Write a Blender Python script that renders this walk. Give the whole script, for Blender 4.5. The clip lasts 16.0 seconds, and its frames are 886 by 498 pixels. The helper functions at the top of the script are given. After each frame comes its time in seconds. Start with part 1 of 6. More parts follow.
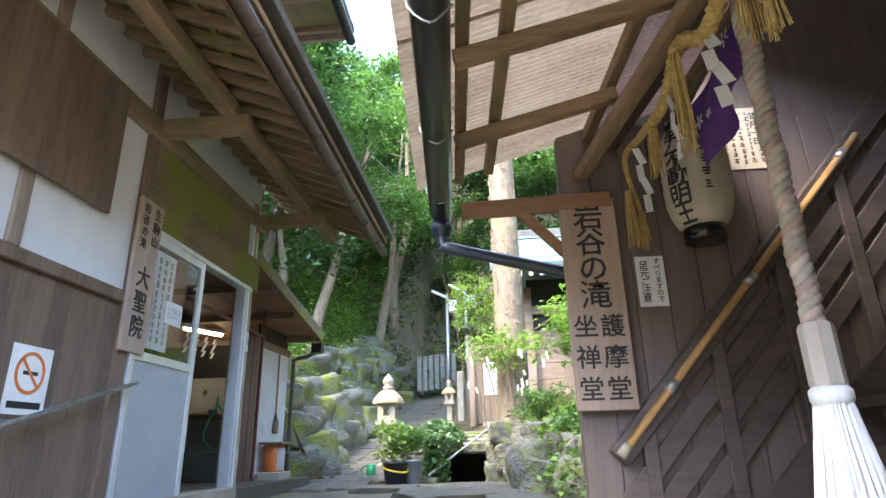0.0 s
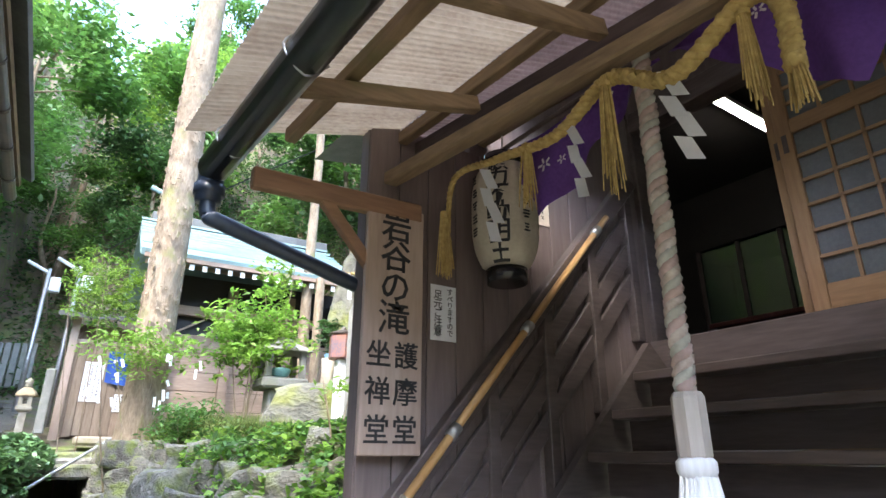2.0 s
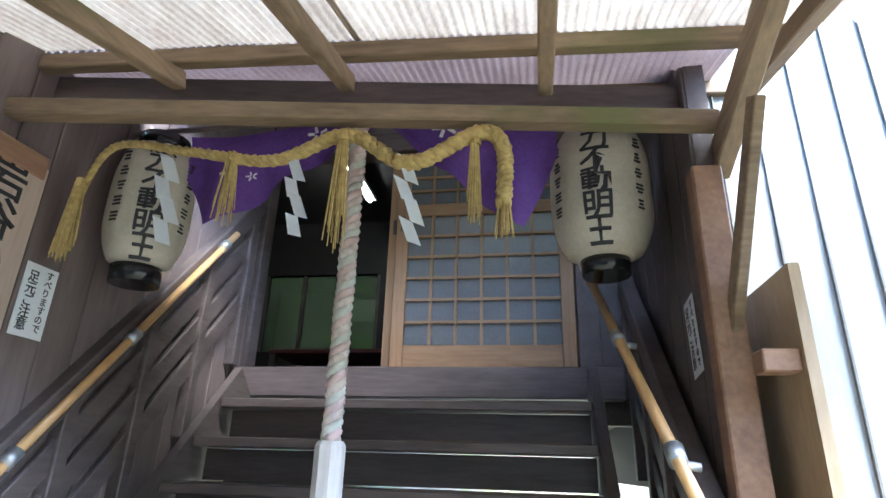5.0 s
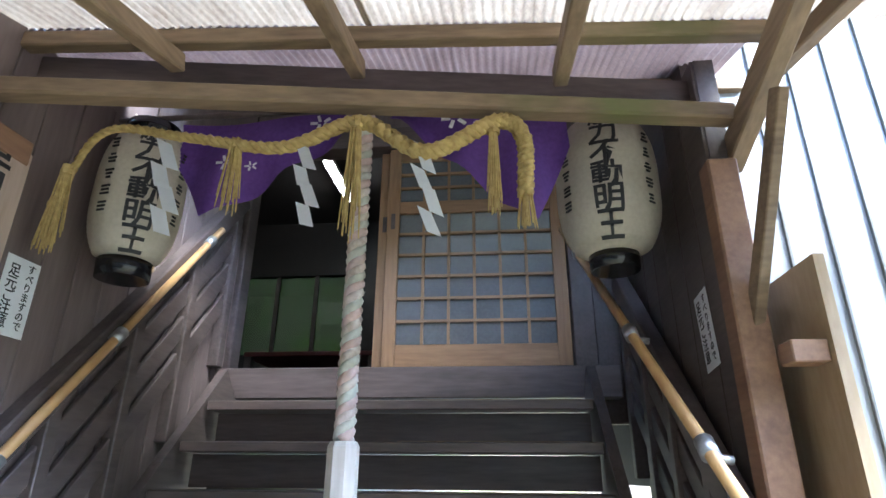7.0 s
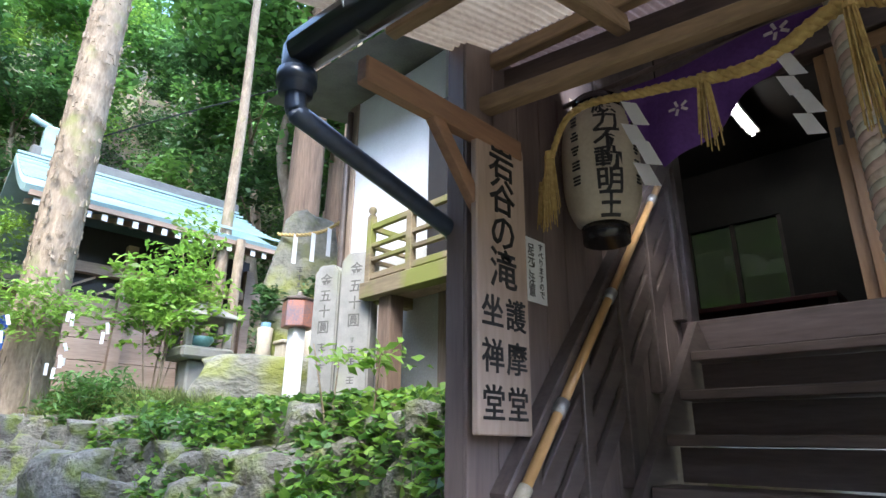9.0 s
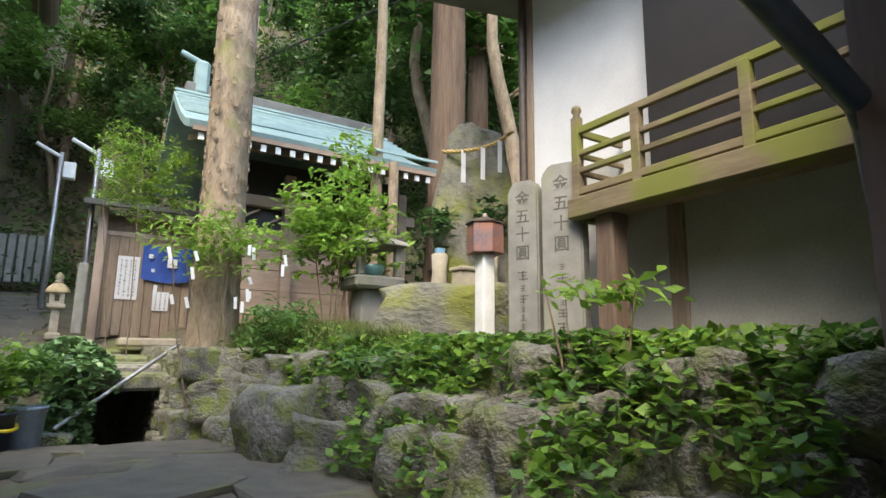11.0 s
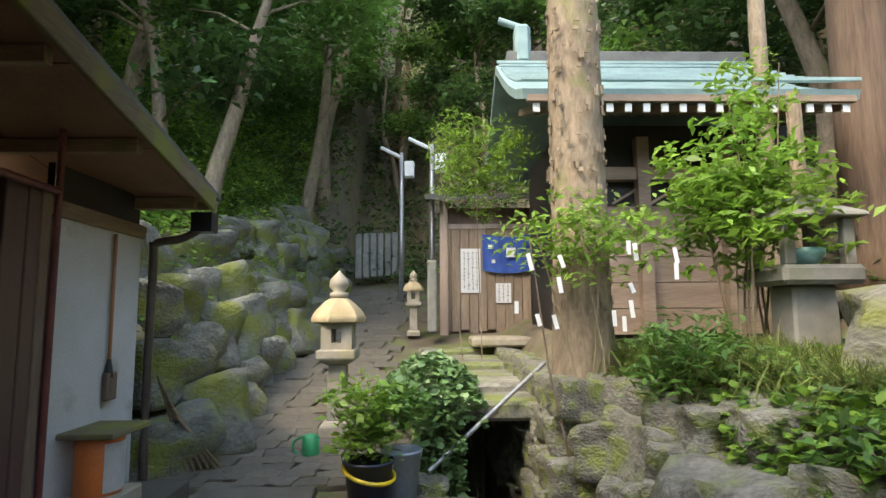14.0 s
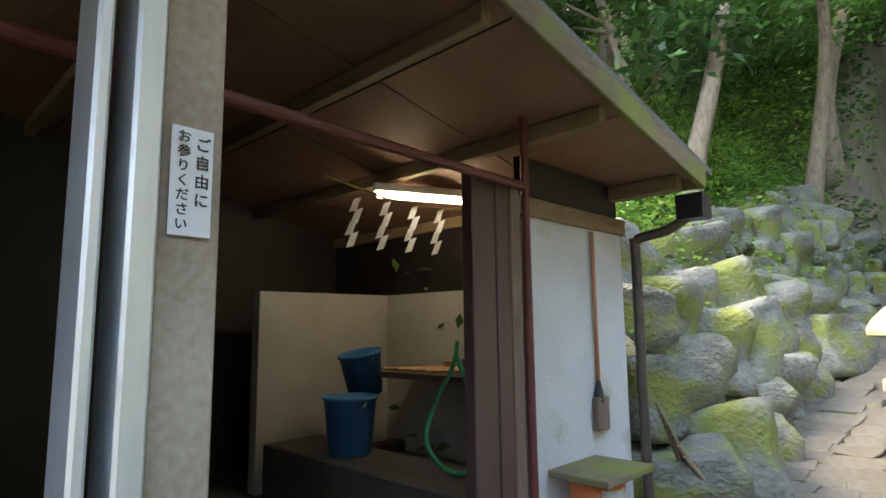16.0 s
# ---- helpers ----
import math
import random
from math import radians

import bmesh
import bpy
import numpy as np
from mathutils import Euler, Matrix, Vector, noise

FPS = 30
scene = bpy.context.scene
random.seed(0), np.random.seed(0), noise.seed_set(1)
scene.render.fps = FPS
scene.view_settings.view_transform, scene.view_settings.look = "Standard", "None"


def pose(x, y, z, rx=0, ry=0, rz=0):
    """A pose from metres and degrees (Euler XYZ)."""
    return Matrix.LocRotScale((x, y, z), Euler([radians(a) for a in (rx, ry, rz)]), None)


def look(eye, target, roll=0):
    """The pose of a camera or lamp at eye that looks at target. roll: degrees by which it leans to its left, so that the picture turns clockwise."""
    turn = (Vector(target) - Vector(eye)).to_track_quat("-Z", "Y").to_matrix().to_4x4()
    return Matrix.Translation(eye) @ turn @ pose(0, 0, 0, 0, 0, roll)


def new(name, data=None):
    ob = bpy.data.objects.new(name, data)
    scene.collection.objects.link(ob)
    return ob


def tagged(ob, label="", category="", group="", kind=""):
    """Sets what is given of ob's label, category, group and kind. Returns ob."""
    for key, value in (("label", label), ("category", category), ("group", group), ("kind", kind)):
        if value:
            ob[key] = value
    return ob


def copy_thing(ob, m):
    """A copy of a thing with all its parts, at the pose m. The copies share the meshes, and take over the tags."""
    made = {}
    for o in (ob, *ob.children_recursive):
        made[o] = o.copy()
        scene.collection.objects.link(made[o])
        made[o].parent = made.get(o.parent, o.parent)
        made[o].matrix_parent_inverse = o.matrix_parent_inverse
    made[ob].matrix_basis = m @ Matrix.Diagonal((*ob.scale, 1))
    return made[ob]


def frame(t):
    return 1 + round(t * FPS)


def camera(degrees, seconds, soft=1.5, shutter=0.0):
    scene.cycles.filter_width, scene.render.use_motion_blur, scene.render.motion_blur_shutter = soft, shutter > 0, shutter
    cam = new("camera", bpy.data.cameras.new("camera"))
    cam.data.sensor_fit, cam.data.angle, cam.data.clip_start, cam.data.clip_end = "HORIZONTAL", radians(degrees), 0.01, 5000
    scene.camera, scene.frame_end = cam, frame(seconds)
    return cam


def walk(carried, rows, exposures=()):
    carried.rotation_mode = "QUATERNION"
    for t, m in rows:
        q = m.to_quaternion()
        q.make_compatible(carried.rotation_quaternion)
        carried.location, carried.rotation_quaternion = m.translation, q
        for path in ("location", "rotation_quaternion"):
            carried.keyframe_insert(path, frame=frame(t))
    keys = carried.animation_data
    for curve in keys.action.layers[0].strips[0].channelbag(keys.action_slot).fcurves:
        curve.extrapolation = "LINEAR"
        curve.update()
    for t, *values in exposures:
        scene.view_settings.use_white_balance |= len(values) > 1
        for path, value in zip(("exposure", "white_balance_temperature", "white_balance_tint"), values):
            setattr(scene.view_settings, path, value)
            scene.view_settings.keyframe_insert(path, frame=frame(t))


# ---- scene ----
cam = camera(75.2, 16.0)
PATH = [
    (0, (0.022, -0.045, 1.425), (-0.131, 1.84, 2.076), -1.3),
    (0.5, (-0.122, 0.149, 1.475), (-0.064, 2.036, 2.137), -0.9),
    (1, (-0.26, 0.364, 1.507), (0.115, 2.21, 2.181), -0.6),
    (1.5, (-0.426, 0.525, 1.511), (0.256, 2.274, 2.203), -0.2),
    (2, (-0.587, 0.642, 1.561), (0.451, 2.21, 2.242), 0.1),
    (2.5, (-0.641, 0.767, 1.609), (0.709, 2.094, 2.256), 0.9),
    (3, (-0.695, 0.889, 1.648), (0.862, 1.957, 2.309), 1.3),
    (3.5, (-0.814, 1.012, 1.658), (0.887, 1.813, 2.342), 1.5),
    (4, (-0.868, 1.04, 1.676), (0.916, 1.615, 2.373), 1.9),
    (4.5, (-0.853, 1.034, 1.666), (0.969, 1.46, 2.371), 1.6),
    (4.7, (-0.866, 1.026, 1.668), (0.965, 1.406, 2.377), 1.7),
    (6.8, (-0.824, 1.164, 1.659), (1.03, 1.336, 2.388), 0.4),
    (7, (-0.817, 1.204, 1.649), (1.034, 1.397, 2.381), 0.5),
    (7.5, (-0.794, 1.313, 1.612), (1.03, 1.684, 2.342), 0.4),
    (8, (-0.803, 1.372, 1.597), (0.932, 2.079, 2.297), 0.6),
    (8.5, (-0.858, 1.46, 1.556), (0.711, 2.496, 2.237), 0.6),
    (9, (-0.967, 1.553, 1.545), (0.404, 2.863, 2.181), 0.7),
    (9.5, (-1.016, 1.631, 1.552), (0.228, 3.086, 2.131), 0.6),
    (9.7, (-1.009, 1.692, 1.531), (0.202, 3.182, 2.092), 0.4),
    (11.8, (-0.989, 2.824, 1.875), (0.075, 4.499, 2.128), 0.7),
    (12, (-0.988, 2.914, 1.906), (0.057, 4.602, 2.148), 0.5),
    (12.5, (-1.0, 3.196, 1.919), (-0.066, 4.95, 2.149), 0.3),
    (13, (-0.982, 3.438, 2.118), (-0.168, 5.251, 2.337), 0.3),
    (13.5, (-0.969, 3.682, 2.119), (-0.327, 5.564, 2.339), -0.0),
    (14, (-1.013, 3.839, 2.134), (-0.889, 5.823, 2.36), -0.4),
    (14.5, (-1.123, 4.095, 2.15), (-1.419, 6.06, 2.382), -0.4),
    (15, (-1.225, 4.33, 2.157), (-1.846, 6.217, 2.388), -0.5),
    (15.5, (-1.263, 4.59, 2.173), (-2.231, 6.322, 2.42), -0.9),
    (16, (-1.385, 4.766, 2.169), (-2.719, 6.232, 2.43), -0.7),
]
EXPOSURES = [(0, 4.35, 7000, 11), (2, 4.15, 6600, 9), (3.5, 5.15, 5600, 3), (8, 5.0, 5700, 4), (9.5, 3.4, 6700, 10), (12, 3.0, 7900, 7), (13.2, 2.85, 8000, 7), (14.5, 3.55, 8300, 8), (16, 4.4, 8000, 9)]
walk(cam, [(t, look(eye, target, roll)) for t, eye, target, roll in PATH], EXPOSURES)

# ---- world and light ----
world = bpy.data.worlds.new("world")
scene.world = world
world.use_nodes = True
wn = world.node_tree
sky = wn.nodes.new("ShaderNodeTexSky")
sky.sky_type = "NISHITA"
sky.sun_disc = False
sky.sun_elevation, sky.sun_rotation = radians(52), radians(228)
wn.links.new(sky.outputs["Color"], wn.nodes["Background"].inputs["Color"])
wn.nodes["Background"].inputs["Strength"].default_value = 0.15
sun_data = bpy.data.lights.new("sun", "SUN")
sun_data.energy, sun_data.angle, sun_data.color = 0.5, radians(26), (1.0, 0.96, 0.88)
sun = new("sun", sun_data)
sun.matrix_basis = look((0, 0, 0), (-math.sin(radians(228)) * math.cos(radians(52)), -math.cos(radians(228)) * math.cos(radians(52)), -math.sin(radians(52))))

# ---- materials ----
def mat(name, a, b=None, rough=0.7, scale=6.0, stretch=(1, 1, 1), bump=0.3, metal=0.0, fine=60.0, contrast=(0.35, 0.65), island=0.0, trans=0.0, bump_size=0.004, moss=None, moss_at=(0.52, 0.66)):
    m = bpy.data.materials.new(name)
    m.use_nodes = True
    nt = m.node_tree
    n, l = nt.nodes, nt.links
    p = n["Principled BSDF"]
    p.inputs["Roughness"].default_value = rough
    p.inputs["Metallic"].default_value = metal
    tc = n.new("ShaderNodeTexCoord")
    mp = n.new("ShaderNodeMapping")
    mp.inputs["Scale"].default_value = stretch
    l.new(tc.outputs["Object"], mp.inputs["Vector"])
    big = n.new("ShaderNodeTexNoise")
    big.inputs["Scale"].default_value, big.inputs["Detail"].default_value = scale, 6
    sm = n.new("ShaderNodeTexNoise")
    sm.inputs["Scale"].default_value, sm.inputs["Detail"].default_value = fine, 4
    for q in (big, sm):
        l.new(mp.outputs["Vector"], q.inputs["Vector"])
    ramp = n.new("ShaderNodeValToRGB")
    b = b or tuple(c * 0.6 for c in a)
    ramp.color_ramp.elements[0].position, ramp.color_ramp.elements[1].position = contrast
    ramp.color_ramp.elements[0].color, ramp.color_ramp.elements[1].color = (*b, 1), (*a, 1)
    mx = n.new("ShaderNodeMath")
    mx.operation = "MULTIPLY_ADD"
    mx.inputs[1].default_value = 0.4
    l.new(sm.outputs["Fac"], mx.inputs[0])
    half = n.new("ShaderNodeMath")
    half.operation = "MULTIPLY"
    half.inputs[1].default_value = 0.6
    l.new(big.outputs["Fac"], half.inputs[0])
    l.new(half.outputs[0], mx.inputs[2])
    l.new(mx.outputs[0], ramp.inputs["Fac"])
    col = ramp.outputs["Color"]
    if island:
        g = n.new("ShaderNodeNewGeometry")
        oi = n.new("ShaderNodeObjectInfo")
        ad = n.new("ShaderNodeMath")
        ad.operation = "ADD"
        l.new(g.outputs["Random Per Island"], ad.inputs[0])
        l.new(oi.outputs["Random"], ad.inputs[1])
        fr = n.new("ShaderNodeMath")
        fr.operation = "FRACT"
        l.new(ad.outputs[0], fr.inputs[0])
        mr = n.new("ShaderNodeMapRange")
        mr.inputs["To Min"].default_value, mr.inputs["To Max"].default_value = 1 - island, 1 + island
        l.new(fr.outputs[0], mr.inputs["Value"])
        hs = n.new("ShaderNodeHueSaturation")
        l.new(mr.outputs["Result"], hs.inputs["Value"])
        l.new(col, hs.inputs["Color"])
        col = hs.outputs["Color"]
    if moss:
        mo = n.new("ShaderNodeTexNoise")
        mo.inputs["Scale"].default_value, mo.inputs["Detail"].default_value = 2.3, 7
        l.new(tc.outputs["Object"], mo.inputs["Vector"])
        r2 = n.new("ShaderNodeValToRGB")
        r2.color_ramp.elements[0].position, r2.color_ramp.elements[1].position = moss_at
        l.new(mo.outputs["Fac"], r2.inputs["Fac"])
        mi = n.new("ShaderNodeMix")
        mi.data_type = "RGBA"
        l.new(r2.outputs["Color"], mi.inputs[0])
        l.new(col, mi.inputs[6])
        mi.inputs[7].default_value = (*moss, 1)
        col = mi.outputs[2]
    l.new(col, p.inputs["Base Color"])
    if bump:
        bp = n.new("ShaderNodeBump")
        bp.inputs["Strength"].default_value, bp.inputs["Distance"].default_value = bump, bump_size
        l.new(mx.outputs[0], bp.inputs["Height"])
        l.new(bp.outputs["Normal"], p.inputs["Normal"])
    if trans:
        tr = n.new("ShaderNodeBsdfTranslucent")
        l.new(col, tr.inputs["Color"])
        ms = n.new("ShaderNodeMixShader")
        ms.inputs["Fac"].default_value = trans
        l.new(p.outputs[0], ms.inputs[1])
        l.new(tr.outputs[0], ms.inputs[2])
        l.new(ms.outputs[0], n["Material Output"].inputs["Surface"])
    return m


def glow(name, color, strength):
    m = bpy.data.materials.new(name)
    m.use_nodes = True
    p = m.node_tree.nodes["Principled BSDF"]
    p.inputs["Base Color"].default_value = (0.9, 0.9, 0.9, 1)
    p.inputs["Emission Color"].default_value, p.inputs["Emission Strength"].default_value = (*color, 1), strength
    return m


def glass_mat(name, tint=(0.9, 0.95, 0.95), rough=0.02):
    m = bpy.data.materials.new(name)
    m.use_nodes = True
    p = m.node_tree.nodes["Principled BSDF"]
    p.inputs["Base Color"].default_value, p.inputs["Roughness"].default_value = (*tint, 1), rough
    p.inputs["Transmission Weight"].default_value, p.inputs["IOR"].default_value = 1.0, 1.3
    return m


GX, GY, GZ = (0.12, 1, 1), (1, 0.12, 1), (1, 1, 0.1)
brown_wall = mat("stained_boards", (0.18, 0.138, 0.128), (0.115, 0.086, 0.08), 0.55, 9, GZ, 0.25, island=0.12)
dark_wood = mat("dark_wood", (0.115, 0.088, 0.08), (0.055, 0.042, 0.038), 0.5, 9, (0.15, 1, 1), 0.3)
dark_wood_y = mat("dark_wood_y", (0.14, 0.105, 0.096), (0.065, 0.05, 0.045), 0.45, 9, GY, 0.3, island=0.15)
beam_wood = mat("weathered_beam", (0.27, 0.19, 0.115), (0.13, 0.088, 0.055), 0.8, 8, GY, 0.4, moss=(0.12, 0.12, 0.045), moss_at=(0.56, 0.75))
beam_wood_x = mat("weathered_rafter", (0.3, 0.21, 0.13), (0.15, 0.1, 0.06), 0.8, 8, GX, 0.4, moss=(0.13, 0.13, 0.045), moss_at=(0.56, 0.75))
red_wood = mat("reddish_wood", (0.3, 0.17, 0.1), (0.17, 0.09, 0.055), 0.6, 8, GX, 0.3)
door_wood = mat("cedar_door_wood", (0.36, 0.21, 0.1), (0.22, 0.12, 0.055), 0.5, 9, GY, 0.2)
door_wood_z = mat("cedar_door_stile", (0.36, 0.21, 0.1), (0.22, 0.12, 0.055), 0.5, 9, GZ, 0.2)
rail_wood = mat("pale_handrail_wood", (0.55, 0.34, 0.14), (0.36, 0.2, 0.08), 0.4, 9, (0.3, 1, 0.3), 0.15)
sign_wood = mat("pale_sign_wood", (0.43, 0.33, 0.27), (0.3, 0.22, 0.175), 0.75, 8, GZ, 0.3)
grey_wood = mat("grey_weathered_boards", (0.33, 0.255, 0.19), (0.18, 0.13, 0.095), 0.85, 7, GZ, 0.4, island=0.15)
old_wood = mat("old_brown_boards", (0.2, 0.135, 0.095), (0.1, 0.066, 0.047), 0.8, 7, GZ, 0.4, island=0.15)
mossy_wood = mat("mossy_wood", (0.22, 0.17, 0.1), (0.11, 0.085, 0.05), 0.85, 6, GY, 0.4, moss=(0.16, 0.17, 0.035), moss_at=(0.45, 0.6))
plaster = mat("white_plaster", (0.66, 0.665, 0.67), (0.55, 0.555, 0.56), 0.9, 2.5, bump=0.15)
grey_plaster = mat("grey_plaster", (0.5, 0.49, 0.45), (0.36, 0.35, 0.31), 0.9, 2.2, bump=0.25)
cement = mat("stained_cement_board", (0.55, 0.56, 0.56), (0.42, 0.41, 0.38), 0.85, 2.0, bump=0.2, moss=(0.22, 0.19, 0.12), moss_at=(0.6, 0.8))
concrete = mat("worn_concrete", (0.4, 0.35, 0.28), (0.25, 0.2, 0.15), 0.9, 3, bump=0.5, moss=(0.5, 0.47, 0.42), moss_at=(0.6, 0.68))
# Concrete darkened to carry the shade under the shed roof.
shade_concrete = mat("shade_dark_concrete", (0.1, 0.09, 0.075), (0.045, 0.04, 0.033), 0.5, 3, bump=0.5, moss=(0.05, 0.06, 0.02), moss_at=(0.5, 0.7))
siding = mat("white_metal_siding", (0.3, 0.325, 0.36), (0.23, 0.25, 0.28), 0.4, 3, (1, 1, 0.2), 0.05)
aluminium = mat("aluminium", (0.72, 0.76, 0.8), (0.6, 0.63, 0.67), 0.35, 10, GZ, 0.05, metal=0.6)
door_grey = mat("grey_door_panel", (0.36, 0.38, 0.39), (0.3, 0.32, 0.33), 0.45, 4, bump=0.05)
black_pipe = mat("black_gutter", (0.02, 0.022, 0.025), (0.012, 0.013, 0.015), 0.3, 20, bump=0.1)
blue_pipe = mat("blue_black_pipe", (0.03, 0.045, 0.075), (0.02, 0.028, 0.045), 0.3, 20, bump=0.1)
copper_dark = mat("brown_gutter", (0.09, 0.065, 0.05), (0.04, 0.03, 0.025), 0.4, 12, bump=0.2)
wire = mat("galvanised_wire", (0.5, 0.5, 0.5), None, 0.4, 20, bump=0, metal=0.8)
sheet_clear = mat("weathered_clear_sheet", (0.36, 0.3, 0.23), (0.2, 0.15, 0.11), 0.6, 5, (0.6, 1.4, 1), 0.1, trans=0.22, contrast=(0.3, 0.6))
sheet_dark = mat("dark_corrugated_sheet", (0.27, 0.2, 0.19), (0.15, 0.105, 0.1), 0.35, 5, (1, 1, 1), 0.1, trans=0.12)
straw = mat("rice_straw", (0.5, 0.37, 0.14), (0.3, 0.2, 0.07), 0.85, 40, bump=0.5)
paper = mat("white_paper", (0.85, 0.86, 0.88), (0.78, 0.79, 0.8), 0.85, 8, bump=0.03, trans=0.25)
old_paper = mat("aged_paper", (0.62, 0.54, 0.44), (0.52, 0.44, 0.35), 0.85, 4, bump=0.05)
lantern_paper = mat("lantern_paper", (0.66, 0.6, 0.49), (0.52, 0.46, 0.36), 0.8, 4, bump=0.1, trans=0.25)
ink = mat("black_ink", (0.02, 0.02, 0.022), None, 0.6, 20, bump=0)
lacquer = mat("black_lacquer", (0.012, 0.012, 0.014), None, 0.15, 20, bump=0)
purple = mat("purple_cloth", (0.14, 0.055, 0.29), (0.085, 0.03, 0.19), 0.75, 5, bump=0.15, trans=0.2)
cloth_white = mat("cloth_print_white", (0.75, 0.7, 0.78), None, 0.8, 10, bump=0)
rope_mat = mat("bell_rope_cotton", (0.6, 0.52, 0.46), (0.36, 0.28, 0.24), 0.9, 18, bump=0.5)
rope_red = mat("bell_rope_red", (0.55, 0.4, 0.36), (0.4, 0.3, 0.27), 0.9, 18, bump=0.5)
rope_green = mat("bell_rope_green", (0.5, 0.5, 0.43), (0.38, 0.36, 0.31), 0.9, 18, bump=0.5)
bell_wood = mat("pale_bell_wood", (0.52, 0.48, 0.43), (0.38, 0.34, 0.3), 0.7, 8, GZ, 0.2)
tassel_mat = mat("white_cotton_tassel", (0.82, 0.84, 0.86), (0.68, 0.7, 0.72), 0.9, 30, GZ, 0.3)
plywood = mat("plywood", (0.42, 0.31, 0.19), (0.32, 0.22, 0.12), 0.6, 4, (1, 1, 0.25), 0.1)
stone_pale = mat("pale_granite", (0.4, 0.355, 0.28), (0.25, 0.215, 0.165), 0.9, 9, bump=0.5, fine=120, moss=(0.27, 0.25, 0.1), moss_at=(0.55, 0.75))
stone_cap = mat("lichen_capped_granite", (0.5, 0.4, 0.25), (0.33, 0.25, 0.14), 0.9, 6, bump=0.5, fine=110, moss=(0.3, 0.28, 0.08), moss_at=(0.5, 0.72))
stone_grey = mat("grey_granite", (0.27, 0.26, 0.235), (0.17, 0.165, 0.145), 0.9, 7, bump=0.5, fine=140, moss=(0.25, 0.26, 0.17), moss_at=(0.58, 0.8))
stone_cut = mat("engraved_stone", (0.12, 0.115, 0.1), None, 0.9, 20, bump=0)
rock = mat("mossy_rock", (0.24, 0.23, 0.19), (0.1, 0.1, 0.08), 0.9, 4, bump=1.0, bump_size=0.06, fine=18, moss=(0.165, 0.18, 0.04), moss_at=(0.44, 0.62), island=0.2)
rock_bare = mat("grey_rock", (0.24, 0.23, 0.195), (0.1, 0.095, 0.08), 0.9, 4, bump=1.0, bump_size=0.06, fine=18, moss=(0.15, 0.18, 0.05), moss_at=(0.45, 0.62), island=0.2)
soil = mat("damp_ground", (0.17, 0.135, 0.095), (0.08, 0.064, 0.044), 0.95, 3, bump=0.8, bump_size=0.02, fine=35, moss=(0.11, 0.13, 0.04), moss_at=(0.48, 0.66))
path_stone = mat("worn_path_stone", (0.15, 0.13, 0.1), (0.085, 0.072, 0.055), 0.75, 4, bump=0.6, bump_size=0.01, fine=45, moss=(0.14, 0.14, 0.05), moss_at=(0.55, 0.72), island=0.15)
bark = mat("cedar_bark", (0.3, 0.235, 0.165), (0.15, 0.11, 0.075), 0.95, 14, (1, 1, 0.35), 0.9, bump_size=0.03, fine=50, moss=(0.16, 0.17, 0.05), moss_at=(0.6, 0.75))
bark_red = mat("red_cedar_bark", (0.16, 0.105, 0.07), (0.075, 0.046, 0.03), 0.95, 14, (1, 1, 0.08), 0.9, bump_size=0.02, fine=50)
leaf_dark = mat("dark_leaves", (0.07, 0.15, 0.045), (0.035, 0.085, 0.025), 0.45, 1.2, bump=0, island=0.45, trans=0.35)
leaf_mid = mat("green_leaves", (0.12, 0.25, 0.05), (0.06, 0.14, 0.03), 0.45, 1.2, bump=0, island=0.45, trans=0.4)
leaf_light = mat("bright_leaves", (0.26, 0.4, 0.07), (0.13, 0.27, 0.04), 0.5, 1.2, bump=0, island=0.4, trans=0.5)
leaf_ivy = mat("ivy_leaves", (0.15, 0.26, 0.1), (0.08, 0.16, 0.06), 0.4, 3, bump=0, island=0.4, trans=0.2)
grass_mat = mat("grass_blades", (0.2, 0.25, 0.07), (0.12, 0.15, 0.045), 0.6, 3, bump=0, island=0.4, trans=0.35)
copper_green = mat("verdigris_copper", (0.27, 0.38, 0.37), (0.18, 0.27, 0.27), 0.55, 4, bump=0.1)
roof_grey = mat("grey_roof_sheet", (0.14, 0.14, 0.13), (0.08, 0.08, 0.075), 0.7, 5, bump=0.3)
shrine_wood = mat("shrine_wood", (0.34, 0.25, 0.19), (0.2, 0.14, 0.1), 0.8, 6, GX, 0.3, island=0.15)
white_paint = mat("white_paint", (0.78, 0.78, 0.76), (0.65, 0.65, 0.62), 0.6, 9, bump=0.05)
red_paint = mat("dark_red_paint", (0.15, 0.03, 0.025), (0.08, 0.02, 0.018), 0.5, 9, bump=0.1)
brown_metal = mat("brown_metal", (0.1, 0.055, 0.05), (0.07, 0.04, 0.035), 0.4, 6, GZ, 0.05)
rust_box = mat("rusty_red_tin", (0.45, 0.15, 0.06), (0.12, 0.1, 0.12), 0.5, 5, bump=0.1)
blue_plastic = mat("blue_plastic", (0.04, 0.2, 0.46), (0.03, 0.15, 0.36), 0.4, 6, bump=0.02)
navy_plastic = mat("navy_plastic", (0.02, 0.028, 0.06), None, 0.4, 6, bump=0.02)
yellow_band = mat("yellow_band", (0.75, 0.55, 0.03), None, 0.5, 6, bump=0)
green_plastic = mat("green_hose", (0.03, 0.36, 0.14), None, 0.4, 6, bump=0)
orange_paint = mat("orange_tin", (0.7, 0.18, 0.04), (0.55, 0.13, 0.03), 0.45, 6, bump=0.05)
pale_blue = mat("pale_blue_plastic", (0.25, 0.45, 0.65), None, 0.4, 6, bump=0)
grey_blue = mat("grey_blue_bucket", (0.35, 0.42, 0.5), None, 0.4, 6, bump=0)
